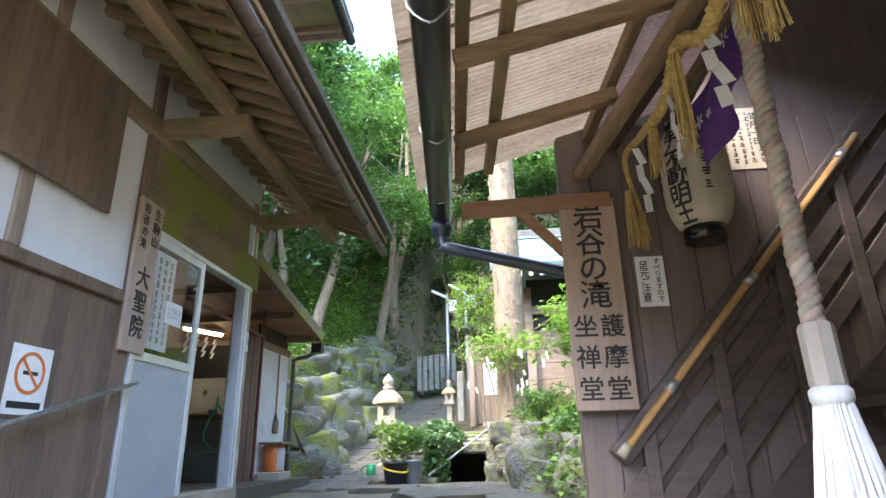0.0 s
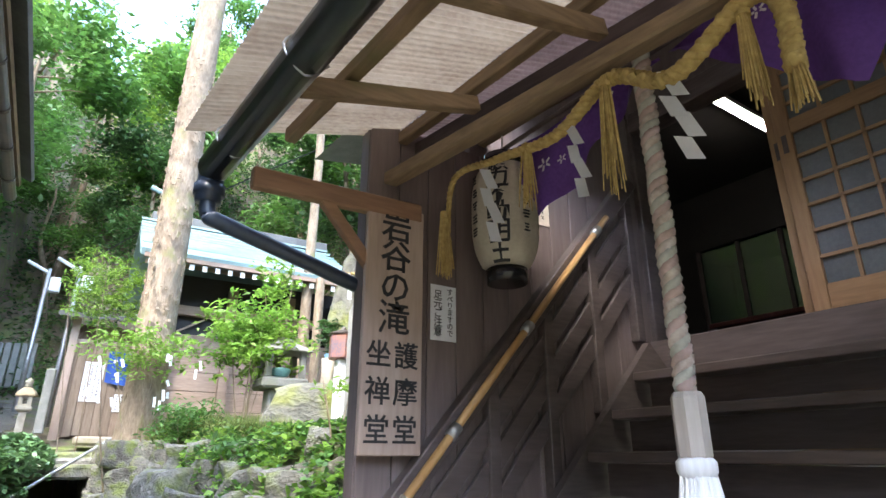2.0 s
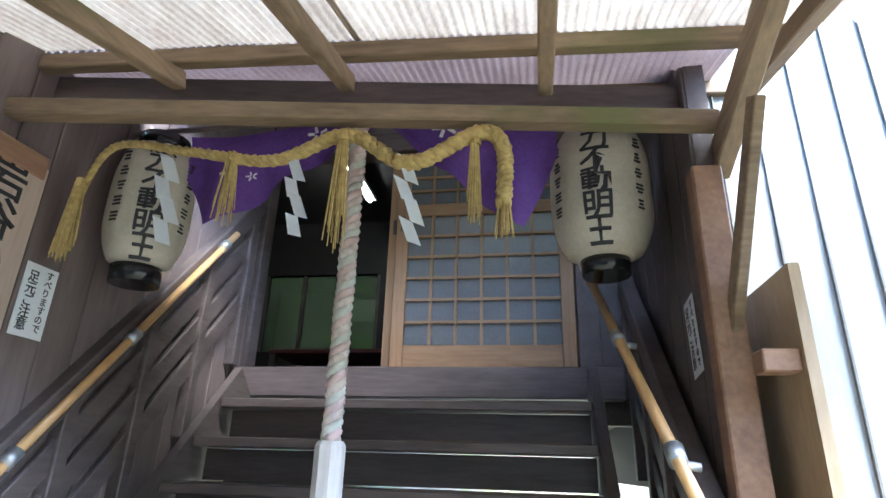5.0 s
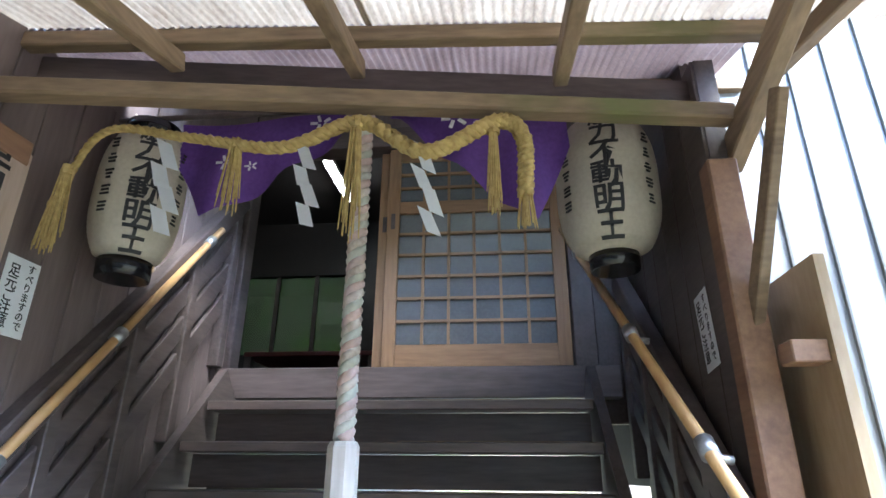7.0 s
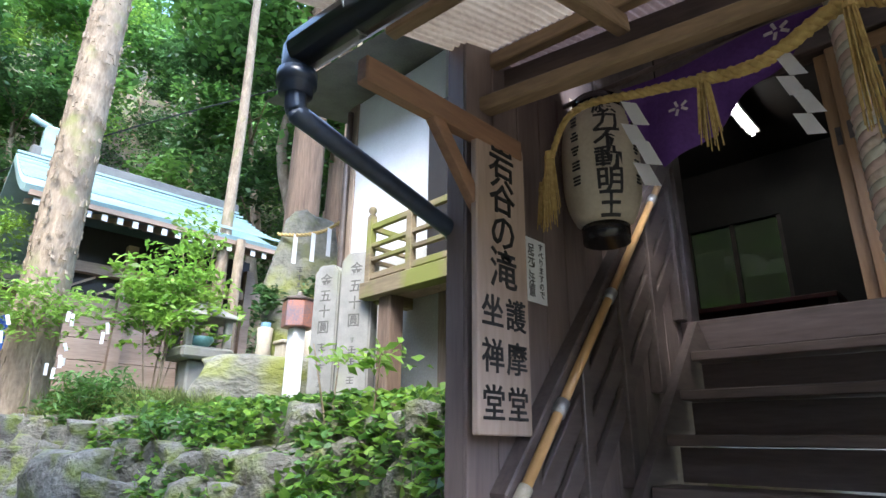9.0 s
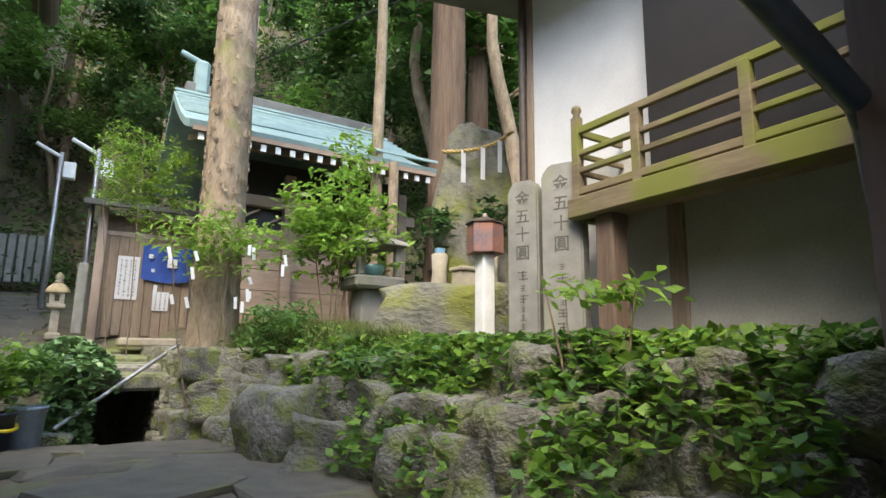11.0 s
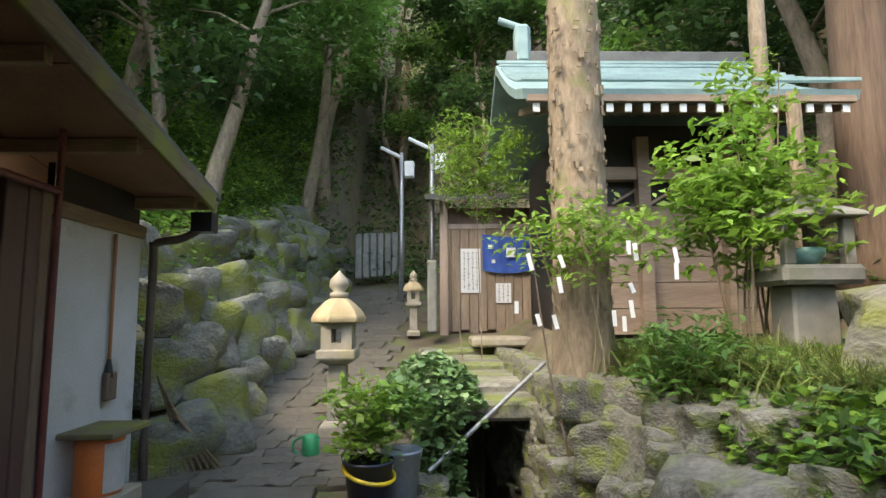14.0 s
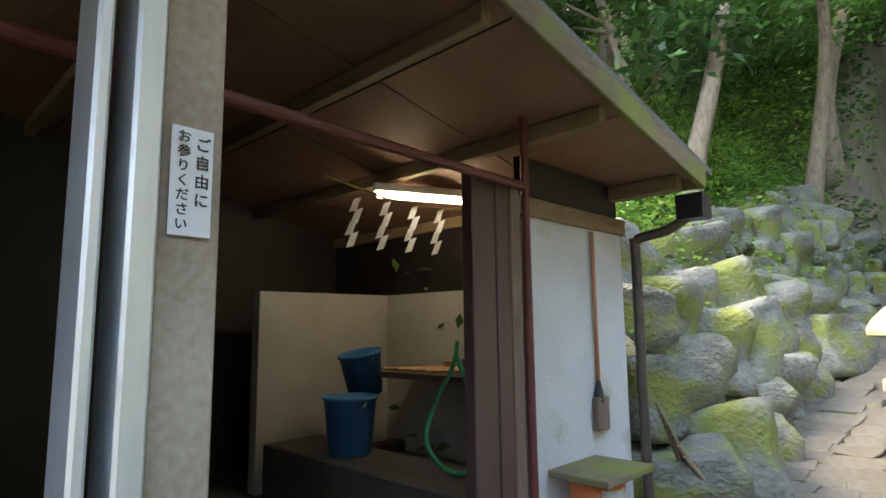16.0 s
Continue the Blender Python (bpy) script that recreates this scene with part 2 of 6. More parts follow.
blue_cloth = mat("blue_cloth", (0.03, 0.1, 0.4), (0.02, 0.06, 0.27), 0.8, 6, bump=0.1)
teal_bowl = mat("celadon_bowl", (0.2, 0.42, 0.4), None, 0.3, 9, bump=0)
brown_ceiling = mat("brown_soffit_board", (0.3, 0.165, 0.105), (0.19, 0.1, 0.065), 0.7, 3, bump=0.15)
copper_broom = mat("orange_handle", (0.45, 0.2, 0.1), None, 0.5, 9, GZ, 0.05)
tube_glow = glow("fluorescent_tube", (1.0, 0.97, 0.9), 2.5)
tube_warm = glow("warm_fluorescent_tube", (1.0, 0.9, 0.7), 2.2)
pane_glass = glass_mat("window_glass")
# Near-black tint dims the sunlit foliage seen through the hall window.
dark_glass = glass_mat("dimming_glass", (0.014, 0.02, 0.013))
frosted = mat("frosted_pane", (0.15, 0.155, 0.155), (0.11, 0.115, 0.115), 0.2, 3, bump=0.02)
# Near-black so that unlit interiors stay dark: their shade is in the colour.
shaded_inside = mat("shade_black_wood", (0.022, 0.017, 0.015), (0.012, 0.01, 0.009), 0.6, 5, bump=0.1)

# ---- mesh helpers ----
BASE = {}


def thing(name, label, category, loc=(0, 0, 0), group="", kind=""):
    e = new(name)
    e.empty_display_size = 0.05
    e.matrix_basis = pose(*loc)
    BASE[e] = Matrix.Translation(loc)
    return tagged(e, label, category, group, kind)


def part(name, bm, material, parent=None, label="", smooth=False, bevel=0.0):
    if bevel:
        bmesh.ops.bevel(bm, geom=bm.edges[:], offset=bevel, segments=1, affect="EDGES")
    bmesh.ops.recalc_face_normals(bm, faces=bm.faces[:])
    me = bpy.data.meshes.new(name)
    bm.to_mesh(me)
    bm.free()
    me.materials.append(material)
    if smooth:
        me.shade_smooth()
    ob = new(name, me)
    if parent is not None:
        ob.parent = parent
        if parent in BASE:
            ob.matrix_parent_inverse = BASE[parent].inverted()
    return tagged(ob, label)


def struct(name, bm, material, label, category, bevel=0.0, smooth=False):
    return tagged(part(name, bm, material, None, label, smooth, bevel), "", category, "", "structure")


def box(x0, x1, y0, y1, z0, z1, bm=None):
    bm = bm or bmesh.new()
    m = Matrix.LocRotScale(((x0 + x1) / 2, (y0 + y1) / 2, (z0 + z1) / 2), None, (abs(x1 - x0), abs(y1 - y0), abs(z1 - z0)))
    bmesh.ops.create_cube(bm, size=1, matrix=m)
    return bm


def bar(p, q, w, h, bm=None, up=(0, 0, 1)):
    """A squared timber from p to q, w wide and h high."""
    bm = bm or bmesh.new()
    p, q = Vector(p), Vector(q)
    d = (q - p).normalized()
    s = d.cross(Vector(up)).normalized()
    u = s.cross(d)
    m = Matrix.Translation((p + q) / 2) @ Matrix((s, d, u)).transposed().to_4x4() @ Matrix.Diagonal((w, (q - p).length, h, 1))
    bmesh.ops.create_cube(bm, size=1, matrix=m)
    return bm


def rod(p, q, r, bm=None, seg=12, r2=None):
    bm = bm or bmesh.new()
    p, q = Vector(p), Vector(q)
    m = Matrix.Translation((p + q) / 2) @ (q - p).to_track_quat("Z", "Y").to_matrix().to_4x4()
    bmesh.ops.create_cone(bm, cap_ends=True, segments=seg, radius1=r, radius2=r if r2 is None else r2, depth=(q - p).length, matrix=m)
    return bm


def lathe(profile, centre=(0, 0, 0), seg=24, bm=None, turn=0.0):
    """A turned body from (radius, height) pairs."""
    bm = bm or bmesh.new()
    rings = []
    for r, z in profile:
        rings.append([bm.verts.new((centre[0] + r * math.cos(turn + 2 * math.pi * i / seg), centre[1] + r * math.sin(turn + 2 * math.pi * i / seg), centre[2] + z)) for i in range(seg)])
    for a, b in zip(rings, rings[1:]):
        for i in range(seg):
            bm.faces.new((a[i], a[(i + 1) % seg], b[(i + 1) % seg], b[i]))
    bm.faces.new(rings[0])
    bm.faces.new(rings[-1])
    return bm


def tube(points, r, seg=8, bm=None, radii=None):
    """A bent pipe or cord along points."""
    bm = bm or bmesh.new()
    pts = [Vector(p) for p in points]
    rings = []
    for i, p in enumerate(pts):
        d = (pts[min(i + 1, len(pts) - 1)] - pts[max(i - 1, 0)]).normalized()
        a = d.cross(Vector((0.31, 0.17, 0.93))).normalized()
        b = d.cross(a)
        rr = radii[i] if radii else r
        rings.append([bm.verts.new(p + (a * math.cos(2 * math.pi * k / seg) + b * math.sin(2 * math.pi * k / seg)) * rr) for k in range(seg)])
    for a, b in zip(rings, rings[1:]):
        for k in range(seg):
            bm.faces.new((a[k], a[(k + 1) % seg], b[(k + 1) % seg], b[k]))
    bm.faces.new(rings[0])
    bm.faces.new(rings[-1])
    return bm


def twisted(points, r, strands=3, turns=8.0, seg=7):
    """A laid rope: strands wound round the line."""
    out = []
    pts = [Vector(p) for p in points]
    for s in range(strands):
        line = []
        for i, p in enumerate(pts):
            d = (pts[min(i + 1, len(pts) - 1)] - pts[max(i - 1, 0)]).normalized()
            a = d.cross(Vector((0.93, 0.3, 0.2))).normalized()
            b = d.cross(a)
            w = 2 * math.pi * (turns * i / (len(pts) - 1) + s / strands)
            rr = r[i] if isinstance(r, list) else r
            line.append(p + (a * math.cos(w) + b * math.sin(w)) * rr * 0.52)
        out.append(tube(line, 0, seg, radii=[(r[i] if isinstance(r, list) else r) * 0.6 for i in range(len(pts))]))
    return out


def spline(pts, n):
    pts = [Vector(p) for p in pts]
    pts = [pts[0] * 2 - pts[1]] + pts + [pts[-1] * 2 - pts[-2]]
    out = []
    m = len(pts) - 3
    for i in range(n + 1):
        u = min(i / n * m, m - 1e-6)
        k = int(u)
        f = u - k
        a, b, c, d = pts[k:k + 4]
        out.append(0.5 * ((2 * b) + (c - a) * f + (2 * a - 5 * b + 4 * c - d) * f * f + (3 * b - a - 3 * c + d) * f ** 3))
    return out


def stone_mesh(size, seed, sub=2, rough=0.2, squash=0.12):
    bm = bmesh.new()
    bmesh.ops.create_icosphere(bm, subdivisions=sub, radius=0.5)
    off = Vector((seed * 3.7, seed * 1.9, seed * 5.3))
    for v in bm.verts:
        c = v.co.copy()
        for ax in range(3):
            c[ax] = math.copysign(min(abs(c[ax]) * 1.25, 0.5 - squash), c[ax])
        c *= 1 + rough * noise.noise(c * 2.4 + off) * 1.6 + rough * 0.5 * noise.noise(c * 5 + off) + rough * 0.28 * noise.noise(c * 13 + off)
        v.co = Vector((c.x * size[0], c.y * size[1], c.z * size[2])) / (0.5 - squash) * 0.5
    return bm


def rock_data(seed, material, sub=3):
    bm = stone_mesh((1, 1, 1), seed, sub)
    me = bpy.data.meshes.new("stone")
    bm.to_mesh(me)
    bm.free()
    me.materials.append(material)
    me.shade_smooth()
    return me


def letters(rows, material, parent, m, size, name="lettering", depth=0.002, label=""):
    """Upright characters one below another; rows holds (text, x, top, step, scale)."""
    bm = bmesh.new()
    for text, x, top, step, s in rows:
        for i, ch in enumerate(text):
            cu = bpy.data.curves.new("glyph", "FONT")
            cu.body, cu.size, cu.align_x, cu.align_y = ch, s, "CENTER", "CENTER"
            cu.extrude, cu.offset, cu.resolution_u = depth, s * 0.011, 2
            ob = bpy.data.objects.new("glyph", cu)
            me = ob.to_mesh()
            me.transform(m @ Matrix.Translation((x, top - step * (i + 0.5), 0)))
            bm.from_mesh(me)
            ob.to_mesh_clear()
            bpy.data.objects.remove(ob)
            bpy.data.curves.remove(cu)
    return part(name, bm, material, parent, label)


def strokes(n, w, h, m, bm=None, seed=0, thick=0.004):
    """Plain bars that stand for writing too small to read: n columns."""
    rnd = random.Random(seed)
    bm = bm or bmesh.new()
    for c in range(n):
        x = w / 2 - w * (c + 0.5) / n
        y = h / 2
        while y > -h / 2 + 0.01:
            s = rnd.uniform(0.5, 1.0) * w / n * 0.75
            for k in range(3):
                yy = y - s * (0.2 + 0.3 * k)
                ww = s * rnd.uniform(0.4, 0.95)
                bmesh.ops.create_cube(bm, size=1, matrix=m @ Matrix.Translation((x + rnd.uniform(-0.1, 0.1) * s, yy, 0)) @ Matrix.Diagonal((ww, s * 0.1, thick, 1)))
            bmesh.ops.create_cube(bm, size=1, matrix=m @ Matrix.Translation((x, y - s * 0.5, 0)) @ Matrix.Diagonal((s * 0.12, s * 0.8, thick, 1)))
            y -= s * 1.25
    return bm


def leaf_cloud(name, centres, size, material, seed=0, flat=0.35, ratio=0.5, droop=0.0, direction=None):
    """Many single leaves: a bent four-cornered blade at each centre."""
    rng = np.random.default_rng(seed)
    c = np.asarray(centres, dtype=float)
    n = len(c)
    d = rng.normal(size=(n, 3))
    d[:, 2] = d[:, 2] * flat - droop
    if direction is not None:
        d = d * 0.6 + direction
    d /= np.linalg.norm(d, axis=1)[:, None]
    u = rng.normal(size=(n, 3)) * 0.45 + np.array([0, 0, 1.0])
    s = np.cross(d, u)
    s /= np.linalg.norm(s, axis=1)[:, None] + 1e-9
    L = size * rng.uniform(0.6, 1.25, n)[:, None]
    up = np.cross(s, d)
    v = np.empty((n, 4, 3))
    v[:, 0] = c - d * L * 0.5
    v[:, 1] = c + s * L * ratio * 0.5 + up * L * 0.06
    v[:, 2] = c + d * L * 0.5 - up * L * 0.1
    v[:, 3] = c - s * L * ratio * 0.5 + up * L * 0.06
    me = bpy.data.meshes.new(name)
    me.vertices.add(4 * n)
    me.vertices.foreach_set("co", v.ravel())
    me.loops.add(4 * n)
    me.loops.foreach_set("vertex_index", np.arange(4 * n, dtype=np.int32))
    me.polygons.add(n)
    me.polygons.foreach_set("loop_start", np.arange(0, 4 * n, 4, dtype=np.int32))
    me.update(calc_edges=True)
    me.materials.append(material)
    return me


def clumps(centre, radii, n_clump, per, spread, seed, shell=0.6):
    rng = np.random.default_rng(seed)
    d = rng.normal(size=(n_clump, 3))
    d /= np.linalg.norm(d, axis=1)[:, None]
    r = rng.uniform(shell, 1.0, n_clump)[:, None]
    cc = np.array(centre) + d * r * np.array(radii)
    off = rng.normal(size=(n_clump, per, 3)) * np.array([spread, spread, spread * 0.45])
    return (cc[:, None] + off).reshape(-1, 3)


def mesh_thing(name, me, label, category, kind="", group="", parent=None):
    ob = new(name, me)
    if parent is not None:
        ob.parent = parent
        if parent in BASE:
            ob.matrix_parent_inverse = BASE[parent].inverted()
    return tagged(ob, label, category, group, kind)


# ---- plan: the upper yard lies turned and a little smaller against the hall's grid ----
YARD = Matrix.Translation((-0.26, -0.103, -0.05)) @ Matrix.Rotation(radians(-2.17), 4, "Z") @ Matrix.Scale(0.91, 4)
WEST = Matrix.Translation((0.11, 0.265, 0.07)) @ Matrix.Diagonal((1, 0.885, 0.955, 1))
SETTLED = set()


def fresh():
    """Top-level objects built since the last call."""
    obs = [o for o in scene.collection.all_objects if o.parent is None and o.name not in SETTLED and o.type in {"MESH", "EMPTY"}]
    SETTLED.update(o.name for o in obs)
    return obs


def settle(dx=0.0, dy=0.0, dz=0.0, plan=YARD):
    for o in fresh():
        o.matrix_basis = Matrix.Translation((dx, dy, dz)) @ plan @ o.matrix_basis


# ---- lie of the land ----
YS = [-60, -10, 0, 1.5, 2.5, 3.2, 3.9, 8.3, 10, 14.5, 20, 26, 60]
ZS = [-1.5, -0.3, 0, 0.2, 0.52, 0.93, 1.13, 1.11, 1.26, 2.17, 3.4, 4.9, 12]


def smooth(a, b, v):
    t = min(max((v - a) / (b - a), 0), 1)
    return t * t * (3 - 2 * t)


def bank_edge(y):
    return float(np.interp(y, [2.8, 4.5, 6.0, 7.5, 8.6, 9.4, 14], [1.15, 1.05, 0.85, 0.45, 0.0, -0.1, 0.1]))


def land(x, y):
    z = float(np.interp(y, YS, ZS))
    if y > 2.6:
        top = max(float(np.interp(y, [2.6, 6, 8, 9, 14, 18, 60], [1.6, 1.78, 1.96, 2.0, 2.3, 3.2, 12])), z)
        z += (top - z) * smooth(bank_edge(y), bank_edge(y) + 0.55, x) * smooth(3.5, 3.95, y)
    if 8.45 < y < 13.2 and -0.9 < x < -0.2:
        z = -0.6
    d = max(-3.5 - x if y > 8.7 else -9 - x, x - 3.6 if y > 6.9 else x - 9, y - 17.5 - (4 if -3.3 < x < -1.0 else 0), (-14 - y) * 0.5, 0)
    z += 0.9 * d + 0.25 * noise.noise(Vector((x, y, 0)) * 0.5) * min(d, 1)
    return min(z, 30) + 0.03 * noise.noise(Vector((x, y, 3)) * 1.7)


# ---- ground ----
gx = np.concatenate([[-300, -120, -60, -40, -30, -22, -17], np.arange(-14, -4, 0.5), np.arange(-4, 4, 0.14), np.arange(4, 14, 0.5), [15, 18, 24, 32, 45, 70, 140, 300]])
gy = np.concatenate([[-300, -120, -60, -35, -22], np.arange(-14, -2, 0.8), np.arange(-2, 16, 0.14), np.arange(16, 36, 0.6), [38, 42, 50, 62, 90, 160, 300]])
gm = bpy.data.meshes.new("ground")
gm.from_pydata([(x, y, land(x, y)) for y in gy for x in gx], [], [(j * len(gx) + i, j * len(gx) + i + 1, (j + 1) * len(gx) + i + 1, (j + 1) * len(gx) + i) for j in range(len(gy) - 1) for i in range(len(gx) - 1)])
for v in gm.vertices:
    k = smooth(1.6, 3.2, v.co.y)
    v.co = v.co.lerp(YARD @ v.co, k)
gm.materials.append(soil)
gm.shade_smooth()
tagged(new("ground", gm), "damp brown earth with moss and fallen leaves", "ground", "", "structure")

fresh()

# ---- hall: the porch, its side walls and the stairs ----
def boards_wall(name, x0, x1, y0, y1, z0, z1, along, material, label, width=0.15, flip=1):
    """Upright boards side by side on a backing."""
    bm = box(x0, x1, y0, y1, z0, z1)
    w = struct(name, bm, material, label, "wall")
    a0, a1 = (x0, x1) if along == "x" else (y0, y1)
    n = max(1, round((a1 - a0) / width))
    st = (a1 - a0) / n
    for i in range(n):
        a, b = a0 + st * i + 0.003, a0 + st * (i + 1) - 0.003
        if along == "x":
            yy = y0 if flip < 0 else y1
            p = box(a, b, min(yy, yy + 0.012 * flip), max(yy, yy + 0.012 * flip), z0, z1)
        else:
            xx = x0 if flip < 0 else x1
            p = box(min(xx, xx + 0.012 * flip), max(xx, xx + 0.012 * flip), a, b, z0, z1)
        part("plank", p, material, w, bevel=0.002)
    return w


DX = 2.32
struct("wall_porch_left_upper", box(1.0, DX, 2.79, 2.86, 3.05, 4.4), brown_wall, "brown stained wall above the porch", "wall")
struct("wall_porch_right_upper", box(1.1, DX, 0.42, 0.48, 3.05, 4.4), dark_wood, "dark wall above the porch", "wall")
boards_wall("wall_porch_left", 0.42, DX, 2.782, 2.86, 0.4, 3.05, "x", brown_wall, "dark brown stained board wall beside the stairs", 0.16, -1)
boards_wall("wall_porch_right", 0.95, DX, 0.42, 0.488, 0.3, 3.05, "x", dark_wood, "dark board wall beside the stairs", 0.2, 1)
struct("wall_front_above_door", box(DX, DX + 0.1, 0.49, 2.78, 3.72, 4.4), brown_wall, "brown board wall above the hall door", "wall")
# Hall room in near-black, standing for the shade behind the doorway.
struct("wall_back", box(5.2, 5.3, 0.3, 2.8, 2.0, 4.8), shaded_inside, "shade-coloured back wall of the hall", "wall")
struct("wall_back_upper", box(5.2, 5.3, 2.8, 4.2, 3.75, 4.8), shaded_inside, "shade-coloured back wall above the window", "wall")
struct("wall_back_far", box(5.2, 5.3, 4.2, 5.4, 2.0, 4.8), shaded_inside, "shade-coloured back wall of the hall", "wall")
struct("wall_back_sill", box(5.2, 5.3, 2.8, 4.2, 2.0, 2.85), shaded_inside, "shade-coloured wall below the window", "wall")
struct("wall_hall_right", box(DX, 7.0, 0.3, 0.4, 1.6, 4.8), shaded_inside, "shade-coloured inner wall of the hall", "wall")
struct("floor_hall", box(DX + 0.14, 6.9, 0.4, 5.4, 2.05, 2.17), shaded_inside, "dark polished hall floor with shade in its colour", "floor")
struct("ceiling_hall", box(DX + 0.1, 6.9, 0.4, 5.4, 4.4, 4.5), shaded_inside, "shade-coloured wooden hall ceiling", "ceiling")
bm = bmesh.new()
rf = [bm.verts.new(v) for v in ((1.0, -0.2, 3.75), (7.6, -0.2, 5.9), (7.6, 6.3, 5.9), (1.4, 6.3, 4.75), (1.4, 2.9, 4.45), (1.0, 2.9, 3.75))]
bm.faces.new(rf)
bmesh.ops.solidify(bm, geom=bm.faces[:], thickness=0.12)
struct("roof_hall", bm, roof_grey, "dark tiled hall roof", "roof")
win = tagged(new("window_1"), "dark framed window at the back of the hall", "window", "", "structure")
for y in (2.8, 3.25, 3.7, 4.16):
    part("window_frame", box(5.22, 5.27, y, y + 0.04, 2.85, 3.75), dark_wood, win)
# Tint added to hold back the light of the slope outside.
pn = part("pane", box(5.24, 5.245, 2.84, 4.16, 2.85, 3.75), dark_glass, win)
pn.visible_shadow = False

# door posts, lintel and sill
def frame_piece(name, b, m, label):
    return struct(name, b, m, label, "trim", 0.006)


frame_piece("trim_post_left", box(DX - 0.02, DX + 0.1, 2.735, 2.78, 2.17, 3.72), dark_wood, "dark door post")
frame_piece("trim_post_right", box(DX - 0.06, DX + 0.1, 0.70, 0.82, 2.17, 3.72), dark_wood, "dark door post")
frame_piece("trim_lintel", box(DX - 0.05, DX + 0.1, 0.82, 2.735, 3.58, 3.72), dark_wood_y, "dark door lintel")
frame_piece("trim_sill", box(DX - 0.1, DX + 0.12, 0.6, 2.78, 2.02, 2.185), dark_wood_y, "dark wooden door sill")
frame_piece("trim_panel_right", box(DX, DX + 0.08, 0.49, 0.70, 1.9, 3.72), dark_wood, "dark board beside the door")

# sliding lattice door, closed on one half
def lattice_door(name, x, y0, y1, z0, z1, label):
    d = thing(name, label, "door", (x, y0, z0))
    d["kind"] = "structure"
    w = 0.075
    part("stile", box(x - 0.018, x + 0.018, y0, y0 + w, z0, z1), door_wood_z, d, bevel=0.003)
    part("stile", box(x - 0.018, x + 0.018, y1 - w, y1, z0, z1), door_wood_z, d, bevel=0.003)
    part("bottom_rail", box(x - 0.016, x + 0.016, y0 + w, y1 - w, z0, z0 + 0.13), door_wood, d, bevel=0.003)
    part("middle_rail", box(x - 0.016, x + 0.016, y0 + w, y1 - w, z0 + 0.93, z0 + 1.01), door_wood, d, bevel=0.003)
    part("top_rail", box(x - 0.016, x + 0.016, y0 + w, y1 - w, z1 - 0.09, z1), door_wood, d, bevel=0.003)
    for a, b in ((z0 + 0.13, z0 + 0.93), (z0 + 1.01, z1 - 0.09)):
        part("pane", box(x + 0.004, x + 0.008, y0 + w, y1 - w, a, b), frosted, d)
        n = 6
        for i in range(1, n):
            yy = y0 + w + (y1 - y0 - 2 * w) * i / n
            part("upright_bar", box(x - 0.014, x + 0.003, yy - 0.008, yy + 0.008, a, b), door_wood_z, d)
        k = 6 if b - a > 0.6 else 3
        for i in range(1, k):
            zz = a + (b - a) * i / k
            part("cross_bar", box(x - 0.014, x + 0.003, y0 + w, y1 - w, zz - 0.008, zz + 0.008), door_wood, d)
    part("finger_pull", box(x - 0.0215, x - 0.018, y1 - 0.05, y1 - 0.025, z0 + 0.83, z0 + 0.93), dark_wood, d)
    return d


lattice_door("door_1", DX, 0.825, 1.87, 2.19, 3.57, "cedar lattice sliding door with frosted panes, closed")
lattice_door("door_2", DX + 0.045, 0.9, 1.93, 2.19, 3.57, "cedar lattice sliding door slid behind the other")

# stairs
stairs = thing("staircase", "dark brown wooden stairs with pale anti-slip strips", "stairs", (0.2, 1.7, 0.3))
for i in range(8):
    z = 1.975 - 0.195 * i
    x = 1.93 - 0.19 * i
    part("tread", box(x - 0.03, x + 0.22, 0.80, 2.62, z - 0.045, z), dark_wood_y, stairs, bevel=0.005)
    part("riser", box(x + 0.1, x + 0.12, 0.80, 2.62, z - 0.19, z - 0.05), dark_wood_y, stairs)
    part("grip_strip", box(x - 0.005, x + 0.018, 0.86, 1.66, z, z + 0.004), beam_wood, stairs, "pale worn grip strip")
for y in (0.77, 2.66):
    part("stringer", bar((2.2, y, 2.05), (0.5, y, 0.36), 0.045, 0.3), dark_wood, stairs)


